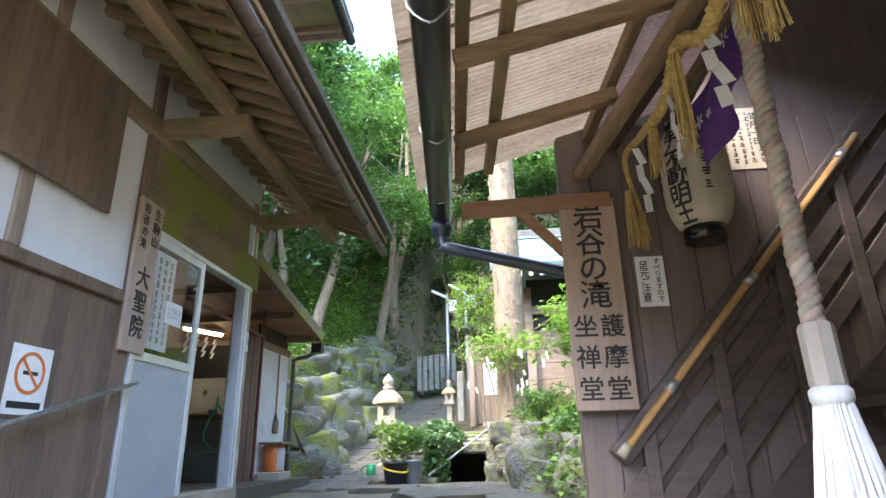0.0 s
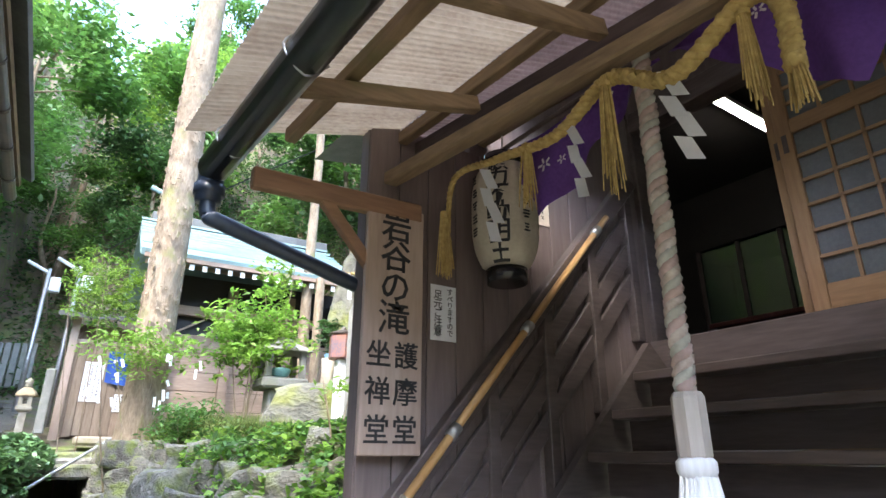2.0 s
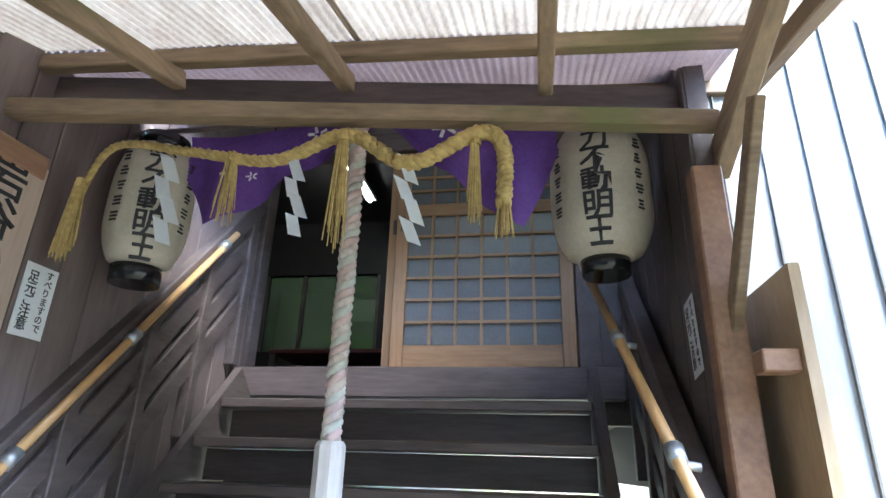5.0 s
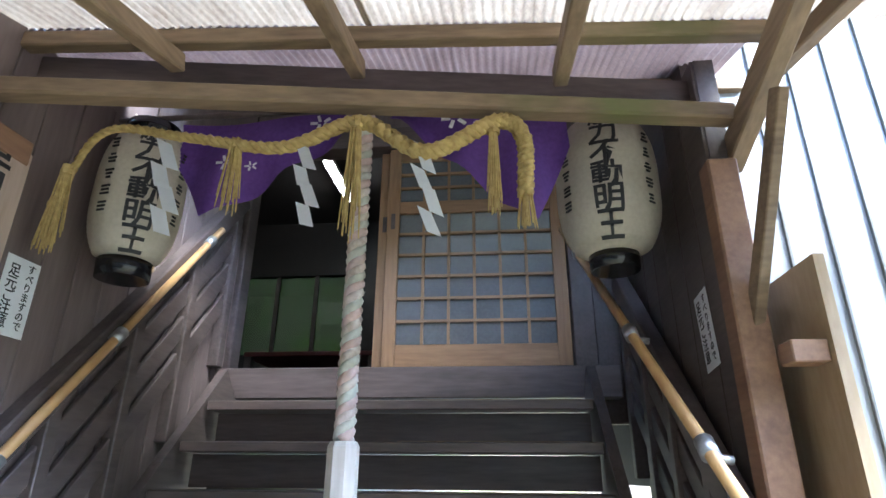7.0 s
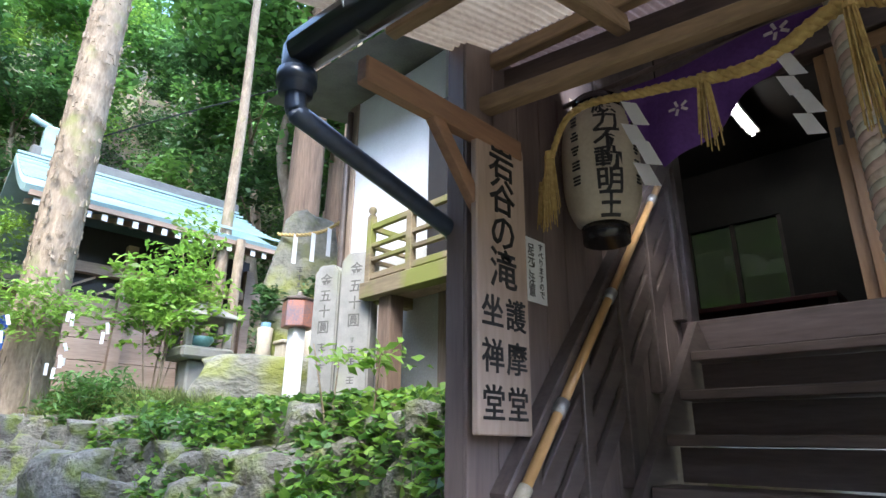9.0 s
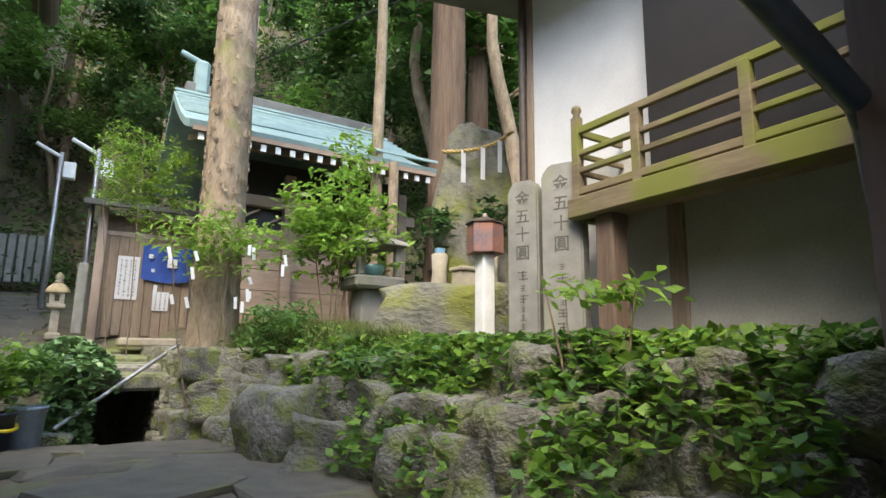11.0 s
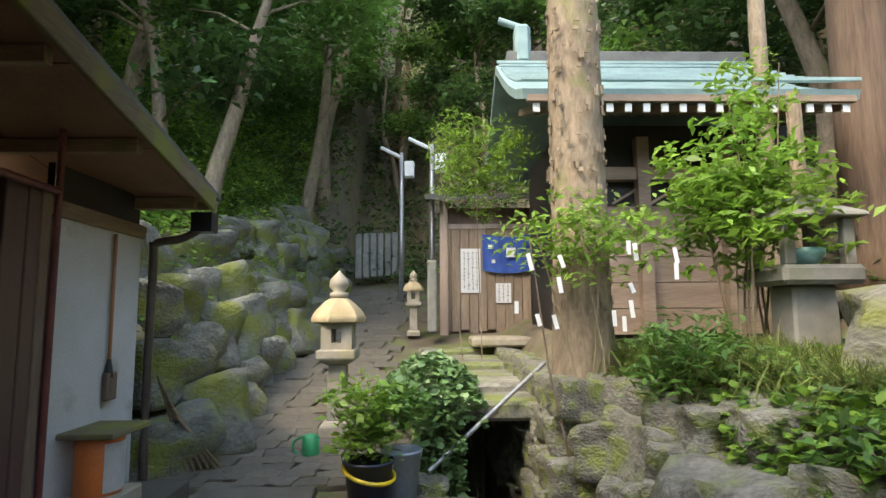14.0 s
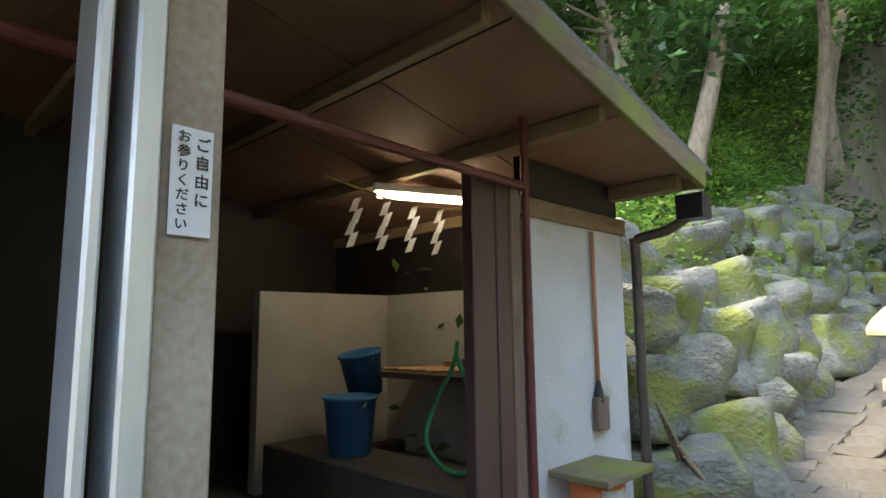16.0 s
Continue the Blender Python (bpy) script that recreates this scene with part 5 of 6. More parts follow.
def tub(x, y, z, r, h, material, label, tilt=0.0, name="bucket"):
    t = thing(name, label, "bucket", (x, y, z))
    bm = lathe([(r * 0.8, 0), (r, h), (r * 1.06, h), (r * 1.06, h - 0.02), (r * 1.01, h - 0.02), (r * 0.96, h - 0.01), (r * 0.78, 0.02)], (0, 0, 0), 28)
    bm.transform(pose(x, y, z, tilt, 0, 0))
    part("body", bm, material, t, smooth=True)
    hd = tube([pose(x, y, z, tilt, 0, 0) @ Vector((r * math.cos(a), r * math.sin(a) * 0.5 - r * 0.8 * math.sin(a), h - 0.03 - 0.5 * r * math.sin(a))) for a in np.linspace(0, math.pi, 14)], 0.006, 6)
    part("handle", hd, wire, t)
    return t


tub(-4.5, 7.38, 1.63, 0.17, 0.36, blue_plastic, "blue plastic bucket on the concrete ledge")
tub(-4.72, 7.68, 1.96, 0.15, 0.3, blue_plastic, "blue plastic bucket lying tilted on another", 12)
ledge = thing("concrete_trough", "low mossy concrete trough, roof shade in its colour", "trough", (-4.2, 8.0, 1.1))
# Trough darker than bare concrete, with the shed's shade in its colour.
part("wall", box(-5.2, -3.2, 7.15, 7.6, 1.05, 1.63), shade_concrete, ledge, bevel=0.01)
part("wall", box(-5.2, -5.05, 7.3, 8.35, 1.05, 1.5), shade_concrete, ledge, bevel=0.01)
part("bed", box(-5.05, -3.2, 7.3, 8.35, 1.05, 1.42), shade_concrete, ledge)
st = thing("work_shelf", "dark shelf with wooden ladles and cloths", "shelf", (-4.4, 8.0, 1.9))
part("top", box(-4.9, -3.5, 7.7, 8.34, 2.08, 2.12), dark_wood, st)
for x in (-4.85, -3.55):
    part("leg", box(x - 0.03, x + 0.03, 7.72, 7.78, 1.42, 2.08), dark_wood, st)
for k in range(4):
    ld = thing("ladle", "pale wooden water ladle on the shelf", "ladle", (-4.4 + k * 0.15, 7.9, 2.03), "ladles")
    part("stick", rod((-4.6 + k * 0.14, 7.75, 2.135), (-4.35 + k * 0.14, 8.1, 2.135), 0.012), rail_wood, ld)
    part("cup", lathe([(0.035, 0), (0.04, 0.06), (0.03, 0.06)], (-4.34 + k * 0.14, 8.13, 2.12), 12), rail_wood, ld)
tub(-4.05, 8.05, 2.12, 0.06, 0.09, blue_plastic, "small blue plastic cup on the shelf", name="cup")
hose = thing("garden_hose", "green garden hose looped over the trough", "hose", (-3.5, 7.6, 1.5))
part("hose", tube(spline([(-3.75, 7.6, 2.34), (-3.72, 7.53, 2.2), (-3.76, 7.42, 2.0), (-3.78, 7.37, 1.8), (-3.66, 7.4, 1.66), (-3.5, 7.42, 1.68), (-3.48, 7.48, 1.85), (-3.6, 7.52, 2.1), (-3.74, 7.58, 2.25)], 60), 0.014, 8), green_plastic, hose, smooth=True)
br_ = thing("scrub_brush", "long handled brush with an orange handle", "brush", (-3.06, 8.05, 1.9))
part("handle", rod((-3.075, 8.03, 2.05), (-3.075, 8.03, 2.96), 0.012), copper_broom, br_, smooth=True)
part("ferrule", rod((-3.075, 8.03, 2.0), (-3.075, 8.03, 2.12), 0.035, None, 12, 0.012), black_pipe, br_)
part("head", box(-3.09, -3.05, 7.98, 8.1, 1.85, 2.03), old_wood, br_, bevel=0.006)
plinth = thing("concrete_block", "rough concrete block beside the shed wall", "block", (-2.93, 7.7, 1.05))
part("block", box(-3.07, -2.75, 7.5, 7.9, 1.0, 1.36), concrete, plinth, bevel=0.01)
tin = thing("tin_drum", "orange and white paint tin used as a stand", "tin", (-2.92, 7.7, 1.36))
part("drum", lathe([(0.13, 0), (0.135, 0.01), (0.135, 0.33), (0.13, 0.34)], (-2.92, 7.7, 1.36), 28), orange_paint, tin, smooth=True)
bm = bmesh.new()
ring = [[bm.verts.new((-2.92 + 0.137 * math.cos(a), 7.7 + 0.137 * math.sin(a), z)) for z in (1.38, 1.66)] for a in np.linspace(-0.9, 1.6, 16)]
for a, b in zip(ring, ring[1:]):
    bm.faces.new((a[0], b[0], b[1], a[1]))
bmesh.ops.solidify(bm, geom=bm.faces[:], thickness=-0.001)
part("label", bm, white_paint, tin, "white paint label")
tray = thing("wooden_board", "mossy wooden board lying on the tin", "board", (-2.9, 7.7, 1.7))
part("board", box(-3.07, -2.74, 7.5, 7.95, 1.7, 1.735), mossy_wood, tray, bevel=0.006)
dp = thing("downpipe", "dark brown downpipe at the end of the shed", "pipe", (-3.05, 8.5, 1.1))
part("pipe", tube(spline([(-2.7, 8.6, 3.1), (-2.85, 8.55, 3.0), (-3.03, 8.5, 2.95), (-3.04, 8.5, 2.8), (-3.04, 8.5, 1.3), (-2.98, 8.52, 1.16), (-2.8, 8.56, 1.14)], 40), 0.032, 10), copper_dark, dp, smooth=True)
part("outlet_box", box(-2.78, -2.62, 8.52, 8.66, 3.05, 3.2), black_pipe, dp)
for k in range(6):
    sk = thing("bamboo_stick", "thin dry stick leaning on the shed wall", "stick", (-2.9 + 0.05 * k, 8.9, 1.15), "sticks")
    part("stick", rod((-3.0 + 0.03 * k, 8.58, 1.95 - 0.06 * k), (-2.8 + 0.05 * k, 8.75 + 0.03 * k, 1.13), 0.011), beam_wood, sk)

settle(-0.04, 0.2)

# ---- shrine and hut beyond ----
shr = thing("shrine", "wooden shrine with a green copper roof", "shrine", (1.9, 11.5, 2.2))
bm = bmesh.new()
ny, nx2 = 9, 2
prev = None
prof = [(10.0, 4.62), (10.45, 4.79), (10.95, 5.04), (11.5, 5.37), (12.2, 5.84), (12.9, 5.37), (13.5, 5.04), (14.2, 4.7)]
for (ya, za), (yb, zb) in zip(prof, prof[1:]):
    bm.faces.new([bm.verts.new(p) for p in ((-0.15, ya, za), (3.35, ya, za), (3.35, yb, zb), (-0.15, yb, zb))])
bmesh.ops.remove_doubles(bm, verts=bm.verts[:], dist=0.001)
bmesh.ops.solidify(bm, geom=bm.faces[:], thickness=0.1)
rfp = part("roof", bm, copper_green, shr, "green copper roof")
for i in range(13):
    u = i / 13 * 4
    k = int(u)
    (ya, za), (yb, zb) = prof[k], prof[k + 1]
    y, z = ya + (yb - ya) * (u - k), za + (zb - za) * (u - k)
    part("roof_seam", box(-0.16, 3.36, y - 0.012, y + 0.012, z + 0.09, z + 0.125), copper_green, rfp)
part("ridge", box(0.0, 3.4, 12.08, 12.32, 5.84, 6.02), roof_grey, shr, bevel=0.02)
part("ridge_end", box(0.12, 0.34, 12.05, 12.35, 5.84, 6.42), copper_green, shr, bevel=0.05)
part("ridge_horn", rod((0.25, 12.2, 6.4), (-0.1, 12.2, 6.52), 0.05), copper_green, shr)
part("eave_board", box(-0.1, 3.32, 10.02, 10.08, 4.5, 4.62), shrine_wood, shr)
for i in range(18):
    x = 0.0 + i * 0.19
    rt = part("rafter", bar((x, 11.0, 4.72), (x, 10.1, 4.46), 0.06, 0.07), shrine_wood, shr)
    part("rafter_tip", box(x - 0.035, x + 0.035, 10.06, 10.09, 4.4, 4.49), white_paint, rt, "white painted rafter tip")
# Body coloured near-black for the shade under the eave.
part("body", box(0.5, 3.3, 11.1, 13.4, 2.0, 4.6), shaded_inside, shr)
for i in range(5):
    part("wall_board", box(0.5, 3.3, 11.02, 11.1, 2.1 + i * 0.3, 2.392 + i * 0.3), shrine_wood, shr, bevel=0.004)
part("tie_beam", box(0.3, 3.5, 10.95, 11.1, 3.9, 4.05), shrine_wood, shr)
for x in (0.5, 1.4, 2.4, 3.25):
    part("pillar", box(x - 0.07, x + 0.07, 10.9, 11.05, 2.0, 4.4), shrine_wood, shr)
for i in range(6):
    part("lattice_bar", bar((0.6 + i * 0.45, 11.0, 3.62), (1.0 + i * 0.45, 11.0, 3.86), 0.02, 0.03), shrine_wood, shr)

settle(0.1, -0.1, 0.05)
hut = thing("wooden_hut", "small pale board hut with a low grey roof", "hut", (0.2, 15.2, 1.95))
part("back", box(-0.85, 1.6, 15.1, 16.5, 1.9, 4.1), old_wood, hut)
for i in range(10):
    part("board", box(-0.85 + i * 0.15, -0.71 + i * 0.15, 15.0, 15.06, 1.95 + 0.03 * (i % 3), 3.72), grey_wood, hut, bevel=0.004)
part("post", box(-0.9, -0.76, 14.95, 15.08, 1.9, 4.2), sign_wood, hut, bevel=0.006)
part("lintel", box(-0.9, 1.6, 14.98, 15.08, 3.72, 3.8), sign_wood, hut)
part("roof", bar((0.35, 14.6, 4.2), (0.35, 16.8, 4.65), 3.0, 0.09), roof_grey, hut)
cl = thing("blue_curtain", "blue printed cloth with white marks hung on the hut", "curtain", (0.2, 14.95, 3.1))
bm = bmesh.new()
g = [[bm.verts.new((-0.18 + 0.82 * i / 14, 14.94 + 0.02 * math.sin(i), 3.62 - 0.05 * math.sin(i / 14 * 3.14) - 0.62 * j / 6)) for j in range(7)] for i in range(15)]
for i in range(14):
    for j in range(6):
        bm.faces.new((g[i][j], g[i + 1][j], g[i + 1][j + 1], g[i][j + 1]))
part("cloth", bm, blue_cloth, cl, smooth=True)
for x, z, s in ((-0.05, 3.4, 0.07), (0.3, 3.3, 0.16), (0.0, 3.15, 0.06)):
    part("mark", box(x - s / 2, x + s / 2, 14.9, 14.905, z - s / 2, z + s / 2), paper, cl, "white printed mark")
note("paper_notice", FACE_S(-0.38, 14.975, 3.0), 0.34, 0.75, [], "large white handwritten notice on the hut", cols=4, seed=9)
note("paper_notice", FACE_S(0.17, 14.975, 2.62), 0.26, 0.33, [], "white paper notice on the hut", cols=3, seed=10)
bt = thing("water_bottle", "pale blue plastic bottle hanging beside the hut", "bottle", (0.85, 14.8, 3.0))
part("bottle", lathe([(0.1, 0), (0.12, 0.02), (0.12, 0.4), (0.05, 0.48), (0.05, 0.52)], (0.85, 14.8, 3.05), 18), pale_blue, bt, smooth=True)
slab = thing("stone_slab", "worn flat stone slab bridging the stream", "slab", (0.2, 13.5, 1.9))
part("slab", box(-0.5, 0.9, 13.2, 14.0, 1.82, 1.95), stone_pale, slab, bevel=0.03)
settle(0.05, -0.9, 0.12)
for x, y, h in ((-1.1, 17.7, 6.1), (-1.75, 19.0, 6.3)):
    lp = thing("street_lamp", "grey steel lamp post with a small lamp head", "lamp post", (x, y, 2.4), "lamp posts")
    part("pole", rod((x, y, land(x, y) - 0.8), (x, y, h), 0.06, None, 10, 0.045), wire, lp, smooth=True)
    part("arm", rod((x, y, h - 0.1), (x - 0.45, y, h + 0.12), 0.04), white_paint, lp)
    part("box", box(x + 0.06, x + 0.28, y - 0.1, y + 0.1, h - 0.55, h - 0.2), white_paint, lp, bevel=0.02)
settle(0.07, -2.2, -0.35)
cab = thing("overhead_cable", "thin black cable strung between the trees", "cable", (0, 13, 7))
part("cable", tube(spline([(-1.1, 17.7, 6.0), (1.5, 13, 6.9), (6, 9, 9)], 20), 0.015, 5), black_pipe, cab)
for i in range(9):
    sp = thing("stone_post", "grey stone fence post", "post", (-1.0, 16, 2), "stone fence posts")
    x, y = (-0.98, 14.3 + i * 0.14) if i < 2 else (-3.1 + i * 0.17, 19.2 + i * 0.12)
    z = land(x, y)
    part("post", box(x - 0.075, x + 0.075, y - 0.075, y + 0.075, z - 0.1, z + 1.0), stone_grey, sp, bevel=0.02)

settle(0, -0.9, 0.1)

# ---- bucket plants beside the stream ----
bk = tub(-1.4, 8.3, 1.12, 0.165, 0.32, navy_plastic, "navy plastic bucket with a yellow band, filled with leafy branches")
part("band", tube([(-1.4 + 0.172 * math.cos(a), 8.3 + 0.172 * math.sin(a), 1.36 - 0.05 * math.sin(a + 2.2)) for a in np.linspace(0, 6.28, 30)], 0.014, 6), yellow_band, bk)
bk2 = tub(-1.19, 8.5, 1.12, 0.14, 0.34, grey_blue, "grey blue plastic bucket with branches")
for t_, c_, sd in ((bk, (-1.42, 8.3, 1.72), 41), (bk2, (-1.17, 8.5, 1.75), 42)):
    c = clumps(c_, (0.3, 0.26, 0.34) if sd == 41 else (0.2, 0.2, 0.22), 64 if sd == 41 else 26, 12, 0.06, sd, 0.2)
    mesh_thing("foliage", leaf_cloud("foliage", c, 0.08, leaf_light if sd == 41 else leaf_mid, sd), "fresh green leafy branches", "", "stuff", parent=t_)
wc = thing("watering_can", "small green plastic watering can", "can", (-1.95, 9.45, 1.2))
part("body", lathe([(0.07, 0), (0.075, 0.01), (0.07, 0.18), (0.04, 0.2)], (-2.0, 9.35, 1.2), 16), green_plastic, wc, smooth=True)
part("handle", tube(spline([(-2.06, 9.35, 1.38), (-2.14, 9.35, 1.34), (-2.14, 9.35, 1.26), (-2.06, 9.35, 1.22)], 10), 0.012, 6), green_plastic, wc)
pp = thing("metal_pipe", "thin grey pipe slanting across the stream", "pipe", (-0.4, 9.2, 1.5))
part("pipe", rod((-1.0, 8.7, 1.25), (0.0, 9.3, 1.98), 0.018), wire, pp)
bp_ = thing("drain_pipe", "short brown rusty drain pipe in the bank", "pipe", (1.3, 5.9, 1.7))
part("pipe", tube(spline([(1.55, 5.9, 1.82), (1.25, 6.0, 1.76), (1.12, 6.02, 1.7), (1.1, 6.02, 1.4)], 16), 0.05, 10), copper_dark, bp_, smooth=True)
pl_ = thing("plank_pile", "short weathered planks lying on the bank", "planks", (1.35, 5.5, 1.85))
for k in range(4):
    part("plank", bar((1.2 + 0.07 * k, 5.85, 1.86 + 0.012 * k), (1.3 + 0.06 * k, 5.2, 1.87 + 0.01 * k), 0.06, 0.02), grey_wood, pl_)

settle()

# ---- stones ----
datas = [rock_data(s, rock) for s in range(5)]
datas_b = [rock_data(s + 7, rock_bare) for s in range(5)]
rnd = random.Random(12)


def wall_of_rocks(name, label, items, data):
    w_ = thing(name, label, "stone wall", items[0][:3])
    w_["kind"] = "structure"
    for x, y, z, sx, sy, sz_, a in items:
        o = new("stone", rnd.choice(data))
        o.parent = w_
        o.matrix_parent_inverse = BASE[w_].inverted()
        o.matrix_basis = pose(x, y, z, rnd.uniform(-12, 12), rnd.uniform(-12, 12), a) @ Matrix.Diagonal((sx, sy, sz_, 1))
    return w_


it = []
for row in range(4):
    y = 9.15 + 0.3 * (row % 2)
    while y < 19:
        q = rnd.uniform(0.5, 0.95)
        x = -3.15 - 0.3 * row - 0.024 * (y - 9) + rnd.uniform(-0.14, 0.14)
        it.append((x, y, land(-2.5, y) + 0.2 + 0.47 * row + rnd.uniform(-0.12, 0.12), q * 0.95, q, q * rnd.uniform(0.62, 0.9), rnd.uniform(-60, 60)))
        if rnd.random() < 0.5:
            it.append((x + 0.14, y + q * 0.45, land(-2.5, y) + 0.08 + 0.47 * row, q * 0.42, q * 0.42, q * 0.34, rnd.uniform(-60, 60)))
        y += q * 0.8
wall_of_rocks("wall_boulders", "mossy boulder retaining wall beside the path", it, datas)
it = []
y = 3.72
while y < 8.7:
    for row in range(3):
        s = rnd.uniform(0.3, 0.62)
        it.append((bank_edge(y) + 0.1 + 0.16 * row + rnd.uniform(-0.06, 0.06), y + rnd.uniform(-0.1, 0.1), land(bank_edge(y) - 0.4, y) + 0.1 + 0.26 * row, s, s, s * 0.75, rnd.uniform(-60, 60)))
    y += 0.36
it += [(0.55, 7.15, 1.3, 0.75, 0.6, 0.65, 20), (1.0, 7.4, 1.45, 0.7, 0.6, 0.62, -25), (0.75, 7.75, 1.68, 0.7, 0.5, 0.35, 10), (1.35, 7.35, 1.7, 0.8, 0.5, 0.35, -10)]
wall_of_rocks("wall_bank", "grey stones retaining the planted bank", it, datas_b)
it = []
for row in range(5):
    y = 8.55 + 0.1 * (row % 2)
    while y < 12.9:
        s = rnd.uniform(0.26, 0.44)
        it.append((-0.08 + 0.04 * row, y, 0.75 + 0.26 * row, 0.34, s, 0.27, rnd.uniform(-10, 10)))
        y += s * 0.95
    for k in range(3):
        it.append((-1.05, 8.75 + k * 0.5, 0.2 + 0.22 * row, 0.34, 0.5, 0.26, 0))
wall_of_rocks("wall_stream", "stacked rough stones lining the dark stream channel", it, datas_b)

pv = thing("pavement", "worn mossy cobbled path of flat stones", "pavement", (-2.4, 11, 1.3))
pv["kind"] = "structure"
flat = []
for s in range(6):
    bm = stone_mesh((1, 1, 1), s + 30, 2, 0.12, 0.15)
    me = bpy.data.meshes.new("paver")
    bm.to_mesh(me)
    bm.free()
    me.materials.append(path_stone)
    flat.append(me)


def paver(x, y, sx, sy, th, a, lift=0.0):
    o = new("paver", rnd.choice(flat))
    o.parent = pv
    o.matrix_parent_inverse = BASE[pv].inverted()
    sl = math.degrees(math.atan((land(x, y + 0.1) - land(x, y - 0.1)) / 0.2))
    o.matrix_basis = pose(x, y, land(x, y) + lift, sl, 0, a) @ Matrix.Diagonal((sx, sy, th, 1))


y = 8.7
count = 0
while y < 18 and count < 270:
    d = 0.17 + 0.02 * (y - 8.7)
    x = -3.0 + rnd.uniform(0, 0.1)
    while x < -1.55:
        s = rnd.uniform(0.9, 1.35) * d * 1.25
        paver(x, y + rnd.uniform(-0.03, 0.03), s, d * 1.08, 0.09, rnd.uniform(-12, 12))
        count += 1
        x += s * 0.98
    y += d
for x, y, sx, sy, a in ((-0.75, 7.55, 0.9, 0.75, 10), (0.0, 7.0, 1.0, 0.7, -20), (-0.2, 7.75, 1.1, 0.6, -10), (-1.4, 7.6, 0.8, 0.7, 5), (-1.0, 8.25, 0.7, 0.4, 0), (0.3, 6.3, 0.7, 0.9, 0), (-2.2, 8.3, 0.8, 0.6, 0), (-2.5, 8.0, 0.6, 0.5, 0), (-0.5, 6.5, 0.9, 0.8, 30)):
    paver(x, y, sx, sy, 0.12, a)

cv = thing("culvert_slab", "mossy stone slabs roofing the dark stream channel", "slab", (-0.5, 9.2, 1.6))
for k in range(6):
    part("slab", box(-1.15, 0.05, 9.15 + k * 0.66, 9.79 + k * 0.66, 1.52 + 0.03 * (k % 2) + 0.04 * k, 1.68 + 0.03 * (k % 2) + 0.04 * k), rock_bare, cv, bevel=0.03)
part("side_bank", box(-1.6, -0.92, 8.95, 13.1, 0.9, 1.55), rock_bare, cv, bevel=0.05)
part("end_wall", box(-1.0, 0.0, 12.9, 13.1, -0.6, 1.8), rock_bare, cv)

settle()

# ---- trees ----
def trunk_mesh(base, top, r0, r1, seed, seg=14, wobble=0.05, n=24, flare=0.35):
    pts, rad = [], []
    b, t = Vector(base), Vector(top)
    for i in range(n + 1):
        u = i / n
        p = b.lerp(t, u) + Vector((noise.noise(Vector((u * 3, seed, 0))), noise.noise(Vector((u * 3, seed, 9))), 0)) * wobble * min(1, u * 3)
        pts.append(p)
        rad.append((r0 + (r1 - r0) * u) * (1 + flare * max(0, 1 - u * 9) ** 2) * (1 + 0.04 * noise.noise(Vector((u * 30, seed, 4)))))
    return tube(pts, 0, seg, radii=rad)


def leafy_tree(name, x, y, z, h, r, n, size, material, seed, label, group="", trunk=None, lean=(0, 0), low=0.45):
    t = thing(name, label, "tree", (x, y, z), group)
    top = (x + lean[0], y + lean[1], z + h)
    tr = trunk_mesh((x, y, z - 0.3), top, 0.035 * h ** 0.8, 0.02, seed, 8, 0.35, 14)
    rng = random.Random(seed)
    ends = []
    for k in range(9):
        u = rng.uniform(low, 0.95)
        p = Vector((x, y, z)).lerp(Vector(top), u)
        a = rng.uniform(0, 6.28)
        q = p + Vector((math.cos(a) * r * 0.75, math.sin(a) * r * 0.75, rng.uniform(0.1, 0.9)))
        tube([p, p.lerp(q, 0.5) + Vector((0, 0, 0.12)), q], 0, 6, tr, [0.03, 0.02, 0.008])
        ends.append(q)
    part("trunk", tr, trunk or bark, t, smooth=True)
    cs = [clumps((q.x, q.y, q.z), (r * 0.5, r * 0.5, r * 0.3), n // 9 // 14 + 1, 14, size * 1.3, seed * 13 + i, 0.1) for i, q in enumerate(ends)]
    mesh_thing("crown", leaf_cloud("crown", np.concatenate(cs), size, material, seed), "", "", "stuff", parent=t)
    return t


ct = thing("cedar_tree", "tall straight tree with pale flaky bark", "tree", (0.25, 8.95, 1.9))
part("trunk", trunk_mesh((0.25, 8.95, 1.3), (0.3, 9.2, 13), 0.24, 0.17, 3, 26, 0.03, 40, 0.5), bark, ct, smooth=True)
bmk = bmesh.new()
rk = random.Random(8)
for i in range(420):
    a, z = rk.uniform(0, 6.28), rk.uniform(1.9, 7.5)
    rr = (0.24 - 0.07 * (z - 1.3) / 11.7) + 0.004
    bmesh.ops.create_cube(bmk, size=1, matrix=Matrix.Translation((0.255 + rr * math.cos(a), 8.97 + rr * math.sin(a), z)) @ Euler((0, rk.uniform(-0.2, 0.2), a)).to_matrix().to_4x4() @ Matrix.Diagonal((0.012, rk.uniform(0.02, 0.05), rk.uniform(0.03, 0.08), 1)))
part("flaky_bark", bmk, bark, ct)["kind"] = "stuff"
mesh_thing("crown", leaf_cloud("crown", clumps((0.3, 9.2, 13), (2.2, 2.2, 2.5), 160, 20, 0.25, 5, 0.3), 0.2, leaf_dark, 5), "", "", "stuff", parent=ct)
